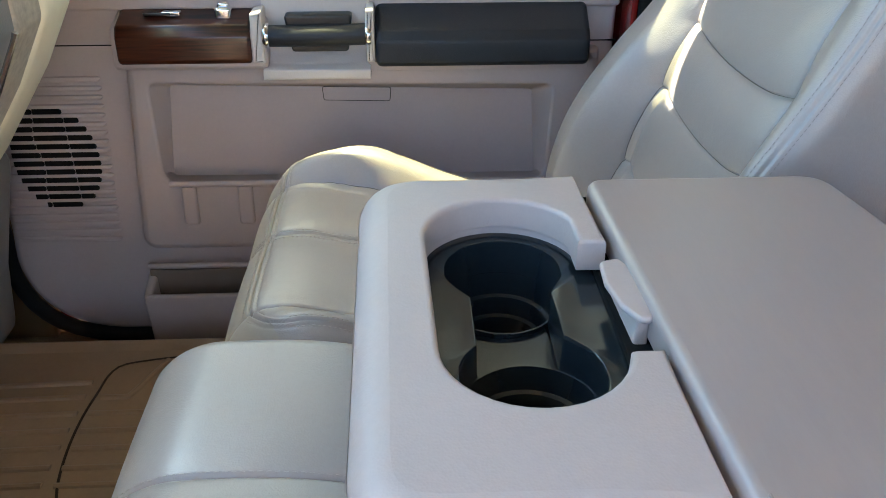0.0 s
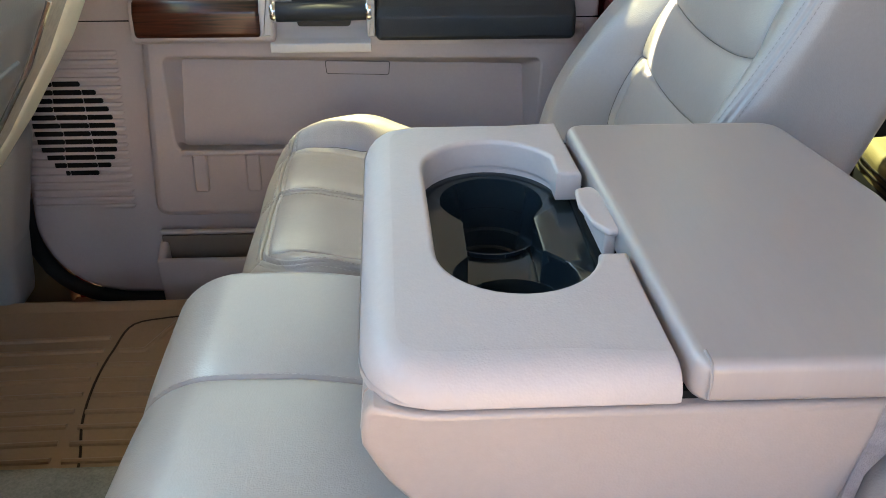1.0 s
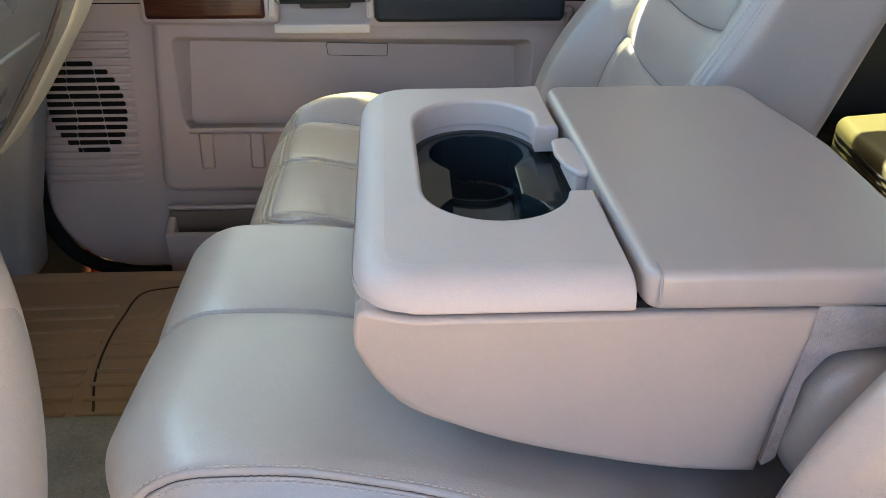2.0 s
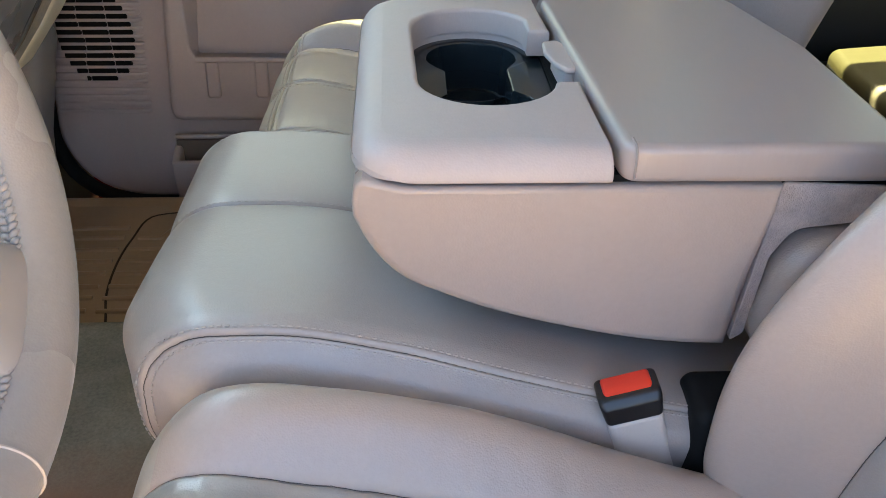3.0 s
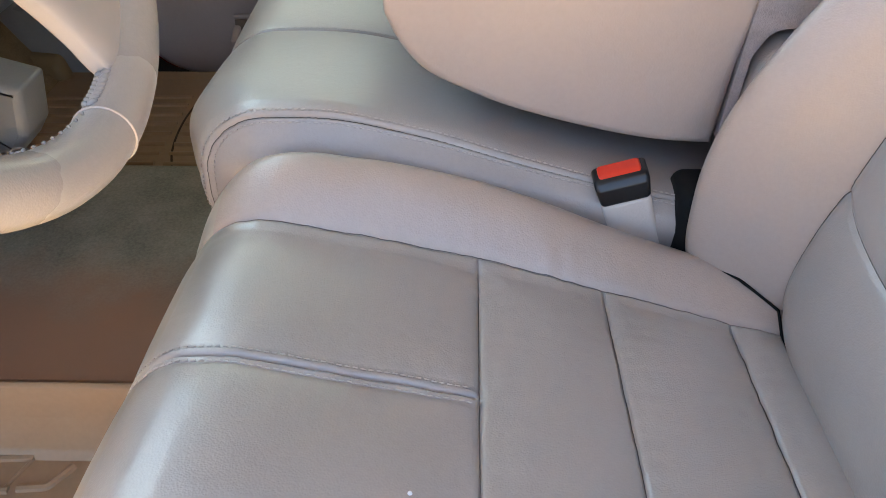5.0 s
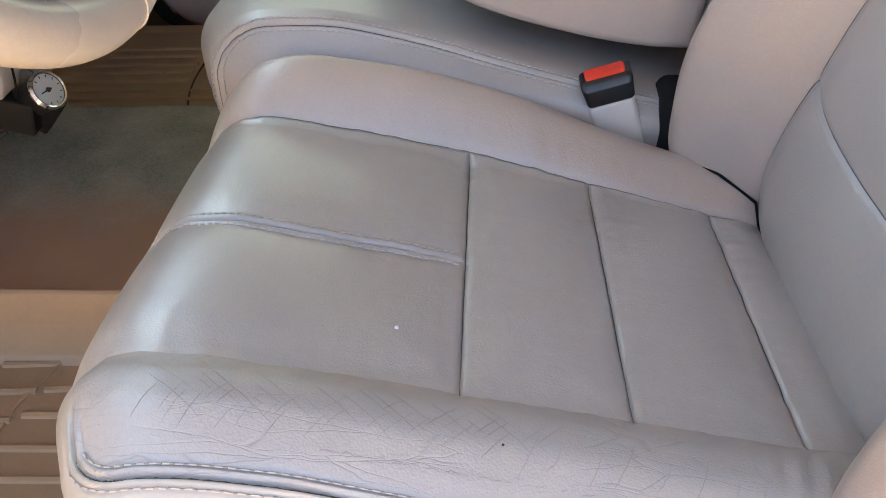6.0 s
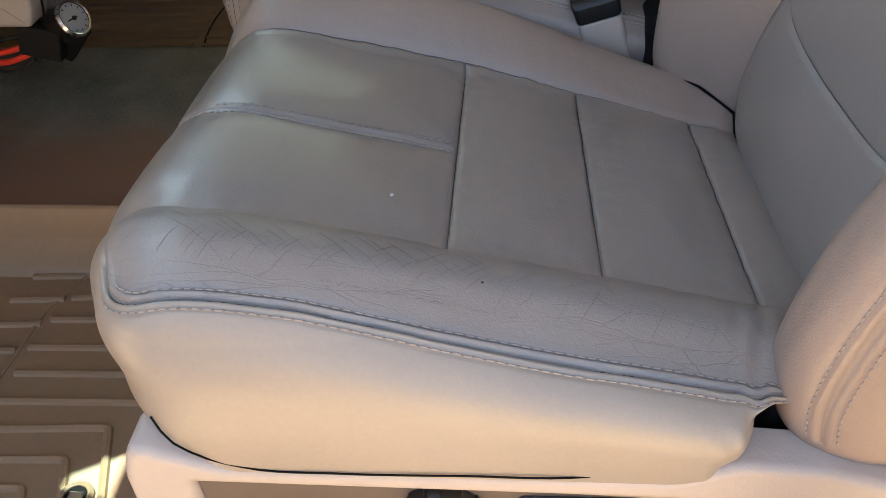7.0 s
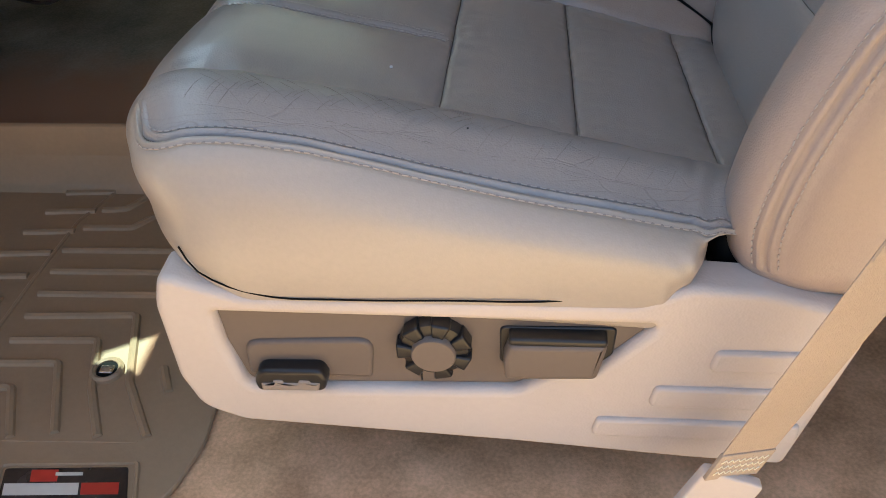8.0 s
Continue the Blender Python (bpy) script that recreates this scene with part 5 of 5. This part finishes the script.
box("trim_pillar", (0.356, 1.30, -0.06), (0.366, 1.42, 0.66), PAINT, "red painted door jamb edge", "jamb", 0.004)
box("trim_pillar_seal", (0.366, 1.29, -0.06), (0.40, 1.42, 0.66), RUBBER, "black seal along the door jamb", "jamb", 0.006)
box("trim_pillar_lower", (0.40, 1.30, -0.06), (0.54, 1.42, 0.66), DOOR, "taupe lower pillar trim", "pillar", 0.012)


# ---- dash ----
def dash():
    ob = thing("dashboard", (-0.75, 0.4, 0.4), "grey moulded dashboard with a pale outer bezel", "dashboard")
    prof = fillet([(-0.652, 0.323), (-0.628, 0.335), (-0.560, 0.418), (-0.478, 0.535), (-0.432, 0.618), (-0.43, 0.74), (-0.50, 0.82), (-1.08, 0.84), (-1.08, 0.36)],
                  [0.01, 0.01, 0.05, 0.05, 0.03, 0.03, 0.04, 0.02, 0.02], 5)
    part("dash_body", slab(prof, "y", 0.18, 1.0, 0.008), DASH, ob)
    part("dash_body", slab(prof + np.array([-0.06, 0.04]), "y", -0.42, 0.18, 0.008), DASH, ob)
    part("bezel_band", slab(prof + np.array([0.003, 0.0]), "y", 0.945, 1.04, 0.006, 4), BAND, ob, "speckled taupe inner band")
    part("end_bezel", slab(prof + np.array([0.008, 0.0]), "y", 1.012, 1.118, 0.018, 4), BEZEL, ob, "cream bezel round the dash end")
    line = [(x + 0.007, 0.94, z) for x, z in ((-0.64, 0.33), (-0.562, 0.421), (-0.48, 0.538), (-0.436, 0.62))]
    part("bezel_strip", sweep(np.array(line), 0.004, 8), CHROME, ob, "bright trim strip")
    glove = [(x + 0.004, z) for x, z in ((-0.60, 0.372), (-0.556, 0.43), (-0.49, 0.525), (-0.455, 0.58))]
    for y0, y1 in ((0.62, 0.90),):
        V = [(x, y, z) for x, z in glove for y in (y0, y1)]
        part("glovebox_door", slab(fillet([(-0.615, 0.358), (-0.602, 0.352), (-0.548, 0.425), (-0.46, 0.558), (-0.472, 0.566)], 0.004), "y", y0, y1, 0.006), DASH, ob)
    # Unseen dash end, added to keep sun off the passenger mat.
    part("dash_sun_block", slab(fillet([(-1.08, 0.62), (-0.47, 0.62), (-0.45, 0.70), (-0.52, 0.80), (-1.08, 0.83)], 0.03), "y", 1.112, 1.36, 0.01), DASH, ob)
    part("kick_panel", slab(fillet([(-1.05, -0.02), (-0.72, -0.02), (-0.70, 0.12), (-0.64, 0.34), (-1.05, 0.36)], 0.03), "y", 1.20, 1.30, 0.02), DASH, ob)
    part("kick_foot", slab(fillet([(-1.05, -0.10), (-0.80, -0.10), (-0.80, -0.02), (-0.82, 0.05), (-1.05, 0.07)], 0.02), "y", 1.17, 1.335, 0.02), SILL, ob, "tan lower kick panel")


dash()


# ---- steering wheel and column ----
def steering_wheel():
    c, a, R, r = Vector((-0.25, -0.008, 0.713)), math.radians(22.5), 0.1955, 0.0190
    ax = Vector((math.cos(a), 0, math.sin(a)))
    down = Vector((math.sin(a), 0, -math.cos(a)))
    side = Vector((0, 1, 0))
    ob = thing("steering_wheel", c - ax * 0.1, "grey leather-wrapped steering wheel with laced seams", "steering wheel")

    def at(t, rad, up=0.0):
        return c + (down * math.cos(t) + side * math.sin(t)) * rad + ax * up
    ts = np.linspace(0, 2 * math.pi, 120, endpoint=False)
    rim = np.array([at(t, R) for t in ts])
    rr = r + 0.0022 * np.maximum(0, np.cos((ts - math.radians(68)) * 1.0)) ** 12
    part("rim", sweep(rim, rr, 22, True), WHEEL, ob)
    for t in (math.radians(1.5), math.radians(-70), math.radians(118), math.radians(-158)):
        ring = np.array([at(t, R) + (at(t, 1.0) - c) * (r + 0.0004) * math.cos(q) + ax * (r + 0.0004) * math.sin(q) for q in np.linspace(0, 2 * math.pi, 28, endpoint=False)])
        part("rim_seam", sweep(ring, 0.0009, 6, True), THREAD, ob)
    def skin(t, q, up=0.0006):
        return at(t, R - (r + up) * math.cos(q), (r + up) * math.sin(q))
    lace = []
    for i in range(246):
        deg = 360 * i / 246
        t, deg = math.radians(deg), (deg + 180) % 360 - 180
        if 38 < deg < 118 or 2 < deg < 16 or -160 < deg < -70:
            for s in (1, -1):
                lace.append(sweep(np.array([skin(t, 0.02, 0.0002), skin(t + 0.008, 0.02 + s * 0.07, 0.0006), skin(t + 0.016, 0.02 + s * 0.16, 0.0008), skin(t + 0.024, 0.02 + s * 0.27, 0.0)]), [0.0009, 0.0020, 0.0021, 0.0008], 8))
        elif -40 < deg <= 1 and i % 2:
            lace.append(sweep(np.array([skin(t, 0.16), skin(t + 0.014, 0.08), skin(t + 0.022, -0.04)]), [0.0006, 0.0011, 0.0006], 6))
    part("lacing", join(*lace), LACE, ob, "pale laced stitching inside the rim", "stuff")
    hub = rbox((-0.085, -0.075, -0.03), (0.085, 0.075, 0.02), (0.03, 0.03, 0.012), 5, (4, 4, 2))
    M = Matrix.Identity(4)
    M.col[0], M.col[1], M.col[2], M.col[3] = (*side, 0), (*(-down), 0), (*ax, 0), (*c, 1)
    part("hub", turned(hub, M), SPOKE, ob, "grey airbag hub")
    for t0, w in ((math.radians(27), 0.031), (math.radians(-48), 0.028), (math.radians(80), 0.022), (math.radians(-108), 0.022)):
        if w:
            pts = [np.array(at(t0, q, u)) for q, u in ((0.05, 0.004), (0.11, -0.002), (0.160, -0.002), (0.190, 0.0))]
            V, F = rbox((-0.5, -0.5, -0.5), (0.5, 0.5, 0.5), 0.3, 4, (10, 2, 1))
            s0 = np.clip(V[:, 0] + 0.5, 0, 1)
            base = np.stack([np.interp(s0, [0, 0.45, 0.8, 1], [p[k] for p in pts]) for k in range(3)], 1)
            ct = np.array(at(t0 + math.pi / 2, 1.0) - c)
            wid = w * (1.25 - 0.30 * np.sin(s0 * math.pi)) + 0.013 * ease(0.72, 1.0, s0)
            W = base + ct * (V[:, 1] * wid * 2)[:, None] + np.array(ax) * (V[:, 2] * 0.020)[:, None]
            part("spoke", (W, F), SPOKE, ob, "grey satin spoke")
    return ob


steering_wheel()


def column():
    ob = thing("steering_column", (-0.5, -0.01, 0.5), "tan plastic steering column shroud under the wheel", "steering column")
    V, F = rbox((-0.34, -0.075, -0.06), (0.10, 0.075, 0.06), (0.03, 0.03, 0.03), 5, (4, 3, 3))
    part("shroud", turned((V, F), pose(-0.42, -0.008, 0.63, 0, -24, 0)), SPOKE, ob)
    part("knee_panel", turned(rbox((-0.05, -0.30, -0.13), (0.04, 0.30, 0.13), 0.02, 4), pose(-0.60, 0.0, 0.42, 0, 14, 0)), TRIM, ob, "pale knee panel")


column()


def lower_panel():
    ob = thing("lower_dash_panel", (-0.54, 0.34, 0.30), "tan plastic panel hanging below the dash", "dash panel")
    part("face", slab(fillet([(-0.66, 0.284), (-0.505, 0.284), (-0.496, 0.305), (-0.49, 0.36), (-0.66, 0.42)], 0.006), "y", 0.33, 0.382, 0.006), SPOKE, ob)
    part("side", slab(fillet([(-0.66, 0.276), (-0.487, 0.276), (-0.470, 0.30), (-0.46, 0.36), (-0.66, 0.42)], 0.006), "y", 0.400, 0.47, 0.01), DASH, ob)
    part("knob", lathe([(0.010, 0.0), (0.011, 0.008), (0.008, 0.016), (0.003, 0.018)], (-0.482, 0.330, 0.348), (0.7, -0.4, -0.6), 20), BLACK, ob, "round black knob")
    part("joint", sweep(np.array([(-0.4985, 0.352, 0.274), (-0.4925, 0.352, 0.30), (-0.4865, 0.352, 0.345)]), 0.0014, 6), GAP, ob)
    key = thing("ignition_key", (-0.48, 0.29, 0.36), "small brass and steel keys on a ring", "keys")
    part("bow", turned(slab(fillet([(-0.022, -0.013), (0.022, -0.013), (0.022, 0.013), (-0.022, 0.013)], 0.006), "z", -0.0012, 0.0012, 0.0004), pose(-0.470, 0.308, 0.375, 25, 10, 30)), CHROME, key)
    part("blade", turned(slab(fillet([(-0.004, -0.028), (0.004, -0.028), (0.005, 0.0), (-0.005, 0.0)], 0.002), "z", -0.001, 0.001, 0.0003), pose(-0.503, 0.312, 0.368, 70, 10, 10)), BRASS, key, "brass key blade")


lower_panel()


def gauge():
    ob = thing("gauge_pod", (-0.50, 0.40, 0.27), "small round white-faced gauge in a black bracket under the dash", "gauge")
    c = Vector((-0.467, 0.366, 0.280))
    ax = Vector((0.84, -0.26, 0.47)).normalized()
    part("cup", lathe([(0.014, -0.045), (0.0215, -0.04), (0.0235, 0.0), (0.0235, 0.003), (0.021, 0.0035)], c, ax, 32), BLACK, ob)
    part("bezel", lathe([(0.0200, 0.002), (0.0245, 0.001), (0.0250, 0.004), (0.0225, 0.0075), (0.0205, 0.0065)], c, ax, 40, False), CHROME, ob, "chrome rim")
    part("dial_face", lathe([(0.0206, 0.0045), (0.0001, 0.0045)], c, ax, 32), DIAL, ob)
    q = ax.to_track_quat("Z", "Y").to_matrix().to_4x4()
    M = Matrix.Translation(c) @ q
    part("pointer", turned(slab([(-0.012, -0.0006), (0.005, -0.0012), (0.005, 0.0012), (-0.012, 0.0006)], "z", 0.0047, 0.0055, 0.0001, 1), M), BLACK, ob)
    part("boss", turned(lathe([(0.003, 0.0047), (0.003, 0.0058), (0.002, 0.0062)], (0, 0, 0), (0, 0, 1), 20), M), BLACK, ob)
    tick = [turned(rbox((0.0155, -0.0006, 0.0047), (0.0185, 0.0006, 0.0053), 0.0002, 1), M @ Matrix.Rotation(math.radians(-120 + 30 * i), 4, "Z")) for i in range(9)]
    part("scale_marks", join(*tick), BLACK, ob)
    part("bracket", slab(fillet([(-0.452, 0.258), (-0.488, 0.218), (-0.520, 0.245), (-0.500, 0.272), (-0.468, 0.262)], 0.003), "y", 0.366, 0.382, 0.002), GAP, ob, "black bent bracket")
    part("plug", turned(rbox((-0.029, -0.018, -0.022), (0.027, 0.016, 0.022), 0.004), pose(-0.511, 0.364, 0.254, 0, 14, 0)), RUBBER, ob, "black wiring plug")


gauge()


def wires():
    for i, (dz, col) in enumerate(((0.0, RED), (-0.011, RED), (-0.022, BLACK), (0.013, BLACK))):
        pts = dense([(-0.530, 0.356, 0.250 + dz), (-0.56, 0.352, 0.242 + dz * 1.3), (-0.61, 0.36, 0.236 + dz), (-0.74, 0.40, 0.30 + dz)], 0.012)
        solo("wire", sweep(pts, 0.0042 if col is RED else 0.0028, 8), col, "bright red insulated wire below the dash" if col is RED else "black insulated wire below the dash", "wire", "wires under the dash")


wires()


# ---- rubber floor liners ----
def liner(name, label, x0, x1, y0, y1, walls, group):
    ob = thing(name, ((x0 + x1) / 2, (y0 + y1) / 2, 0), label, "floor mat", group)
    return ob


def bars(ob, lines, r=0.0052, name="rib"):
    for l in lines:
        p = dense(l, 0.012) if len(l) == 2 else np.array(fillet_open(l, 0.008))
        q = np.stack([p[:, 0], p[:, 1], np.full(len(p), 0.0022)], 1)
        V, F, fl = sweep(q, r, 8)
        V[:, 2] = 0.0022 + (V[:, 2] - 0.0022) * 1.0
        part(name, (V, F, fl), MAT, ob)


def fillet_open(pts, r):
    p = fillet(list(pts), [0] + [r] * (len(pts) - 2) + [0], 4)
    return p


def driver_mat():
    ob = liner("driver_floor_mat", "tan ribbed rubber floor liner in the driver's footwell", -0.9, -0.19, -0.33, 0.2, None, "floor liners")
    tray = fillet([(-0.95, -0.335), (-0.212, -0.335), (-0.192, -0.25), (-0.20, -0.10), (-0.17, 0.19), (-0.95, 0.19)], [0.02, 0.05, 0.05, 0.05, 0.03, 0.02], 6)
    part("tray", slab(tray, "z", -0.005, 0.0022, 0.002), MAT, ob)
    prof = [(0.168, -0.004), (0.180, 0.012), (0.192, 0.055), (0.197, 0.098), (0.2035, 0.1015), (0.2055, 0.096), (0.200, 0.05), (0.196, -0.004)]
    part("side_wall", slab(fillet(prof, [0, 0.02, 0.02, 0.003, 0.002, 0.002, 0, 0], 4), "x", -0.95, -0.17, 0.003), MAT, ob, "upright tan liner wall")
    # the ribs: short bars towards the pedals, long bars and nested angles towards the seat
    left = [[(-0.528 - 0.010 * i, 0.172 - 0.046 * i), (-0.456 - 0.011 * i, 0.176 - 0.046 * i)] for i in range(8)]
    right = [[(-0.458, 0.132), (-0.425, 0.135), (-0.405, 0.165)], [(-0.468, 0.092), (-0.40, 0.094), (-0.37, 0.13)]]
    right += [[(-0.476 + 0.003 * i, 0.044 - 0.042 * i), (-0.30, 0.047 - 0.042 * i)] for i in range(3)]
    right += [[(-0.467, -0.080), (-0.331, -0.073), (-0.300, -0.178), (-0.254, -0.250)], [(-0.466, -0.120), (-0.362, -0.116), (-0.338, -0.19), (-0.306, -0.252)],
              [(-0.462, -0.156), (-0.393, -0.153), (-0.353, -0.250)], [(-0.458, -0.193), (-0.430, -0.190), (-0.398, -0.258)], [(-0.269, -0.155), (-0.252, -0.19)]]
    bars(ob, left + right)
    bars(ob, [[(-0.446, 0.205), (-0.483, 0.106), (-0.490, -0.017), (-0.497, -0.30)]], 0.0028, "channel_edge")
    part("pattern_edge", sweep(dense([(-0.60, -0.262, 0.001), (-0.409, -0.2605, 0.001), (-0.262, -0.2555, 0.001)], 0.02), 0.0022, 6), MAT, ob)
    eye = part("grommet", lathe([(0.019, 0.0), (0.0185, 0.005), (0.0155, 0.0075), (0.0125, 0.006), (0.0120, 0.003)], (-0.331, -0.163, 0.0015), (0, 0, 1), 28), MAT, ob)
    part("grommet_hole", lathe([(0.0125, 0.0), (0.0122, 0.0045), (0.001, 0.0046)], (-0.331, -0.163, 0.0015), (0, 0, 1), 24), GAP, eye)
    part("hook", rbox((-0.339, -0.169, 0.004), (-0.323, -0.157, 0.0075), 0.002), CHROME, eye)
    frame_ = fillet([(-0.390, -0.290), (-0.252, -0.281), (-0.235, -0.335), (-0.375, -0.345)], 0.006)
    part("plate_rim", sweep(np.stack([frame_[:, 0], frame_[:, 1], np.full(len(frame_), 0.003)], 1), 0.0026, 6, True), MAT, ob)
    badge = part("badge", slab(fillet([(-0.383, -0.2955), (-0.259, -0.2875), (-0.243, -0.334), (-0.370, -0.343)], 0.003), "z", 0.001, 0.0042, 0.0006), PLATE, ob, "glossy black maker's badge with coloured bars")
    u, v = Vector((0.124, 0.008, 0)), Vector((0.0145, -0.047, 0))
    o = Vector((-0.383, -0.2955, 0))

    def slip(a0, a1, b0, b1):
        return [tuple((o + u * p + v * q)[:2]) for p, q in ((a0, b0), (a1, b0), (a1, b1), (a0, b1))]
    part("bar_pale", slab(slip(0.02, 0.62, 0.38, 0.66), "z", 0.004, 0.0046, 0.0001, 1), PLATE_PALE, badge)
    part("bar_red", slab(slip(0.64, 0.94, 0.38, 0.66), "z", 0.004, 0.0046, 0.0001, 1), PLATE_RED, badge)
    part("bar_small", slab(slip(0.42, 0.64, 0.12, 0.2), "z", 0.004, 0.0046, 0.0001, 1), PLATE_PALE, badge)
    part("bar_glow", slab(slip(0.22, 0.44, 0.05, 0.34), "z", 0.004, 0.0044, 0.0001, 1), PLATE_RED, badge)


driver_mat()


def passenger_mat():
    ob = liner("passenger_floor_mat", "tan ribbed rubber floor liner in the passenger footwell", -0.95, -0.2, 0.7, 1.2, None, "floor liners")
    tray = fillet([(-0.95, 0.70), (-0.20, 0.70), (-0.20, 1.19), (-0.95, 1.19)], 0.03, 5)
    part("tray", slab(tray, "z", -0.005, 0.0022, 0.002), MAT, ob)
    prof = [(1.165, -0.004), (1.18, 0.001), (1.198, 0.008), (1.204, 0.010), (1.209, 0.007), (1.195, -0.004)]
    part("side_wall", slab(fillet(prof, [0, 0.015, 0.01, 0.003, 0.003, 0], 4), "x", -0.95, -0.19, 0.003), MAT, ob, "low tan liner wall by the door")
    rows = [1.098, 1.062, 1.022, 0.984, 0.946, 0.906, 0.872, 0.836, 0.80, 0.765]
    bars(ob, [[(-0.90, y - 0.012), (-0.520, y)] for y in rows])
    bars(ob, [[(-0.502, y - 0.002), (-0.24, y)] for y in rows[3:]])
    bars(ob, [[(-0.495, 1.060), (-0.452, 1.060), (-0.410, 1.155)], [(-0.502, 1.022), (-0.24, 1.022)]])
    ln = [(-0.25, 1.158), (-0.44, 1.156), (-0.487, 1.142), (-0.506, 1.06), (-0.509, 0.95), (-0.500, 0.88), (-0.478, 0.80), (-0.47, 0.745)]
    part("channel", sweep(np.array([(x, y, 0.0015) for x, y in dense(ln, 0.015)]), 0.0024, 8), GROOVE, ob, "dark groove line")


passenger_mat()


# ---- rear of the cab ----
def rear_bench():
    ob = thing("rear_bench", (1.3, 0.5, 0.0), "grey rear bench seat in shadow with one sunlit corner", "seat")
    V, F = rbox((0.777, -0.35, 0.15), (1.45, 1.208, 0.316), (0.02, 0.02, 0.02), 6, (10, 24, 8))
    V[:, 0] += 0.012 * ease(1.12, 1.208, V[:, 1]) ** 2 * ease(0.95, 0.80, V[:, 0])
    V[:, 2] += 0.008 * ease(0.80, 0.92, V[:, 0]) * ease(0.29, 0.31, V[:, 2])
    # The face below the sunlit edge is split off and blackened as shade.
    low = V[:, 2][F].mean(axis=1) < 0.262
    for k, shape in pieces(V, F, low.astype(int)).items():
        part(("bench_cushion", "bench_shade_face")[k], shape, (REAR, PAD)[k], ob, ("", "black vinyl lower face")[k])
    edge = [(1.36, 1.2095), (0.95, 1.2095), (0.820, 1.209), (0.797, 1.203), (0.788, 1.188), (0.780, 1.14), (0.7755, 1.08), (0.7755, -0.30)]
    for h in (0.288, 0.276):
        part("piping", sweep(np.array([(x, y, h) for x, y in dense(edge, 0.02)]), 0.0026, 8), BLACK, ob, "dark piping round the cushion edge")
    # Back and base are black in place of the cab's deep shade.
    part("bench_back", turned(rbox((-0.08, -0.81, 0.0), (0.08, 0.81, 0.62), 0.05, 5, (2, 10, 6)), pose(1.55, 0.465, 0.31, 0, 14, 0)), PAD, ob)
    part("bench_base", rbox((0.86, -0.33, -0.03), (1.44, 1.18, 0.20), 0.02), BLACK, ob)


rear_bench()


def rear_door():
    ob = thing("door_2", (0.95, 1.38, -0.05), "dark rear passenger door panel with a small armrest", "door", kind="structure")
    # Panel and added armrest are black in place of rear shade.
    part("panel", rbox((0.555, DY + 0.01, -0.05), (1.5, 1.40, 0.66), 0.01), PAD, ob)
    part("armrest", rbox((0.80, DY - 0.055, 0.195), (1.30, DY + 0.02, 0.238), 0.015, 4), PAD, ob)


rear_door()


# ---- specks on the driver's cushion ----
solo("crumb", lathe([(0.0002, 0.0), (0.0016, 0.0006), (0.0012, 0.0016), (0.0003, 0.0019)], (0.012, -0.127, 0.3560), (0, 0, 1), 8), DIAL, "tiny white crumb on the driver's cushion", "crumb")
solo("speck", lathe([(0.0002, 0.0), (0.0009, 0.0004), (0.0007, 0.0009), (0.0002, 0.0011)], (0.082, -0.223, 0.3555), (0, 0, 1), 8), BLACK, "tiny dark speck of dirt on the driver's cushion", "dirt")
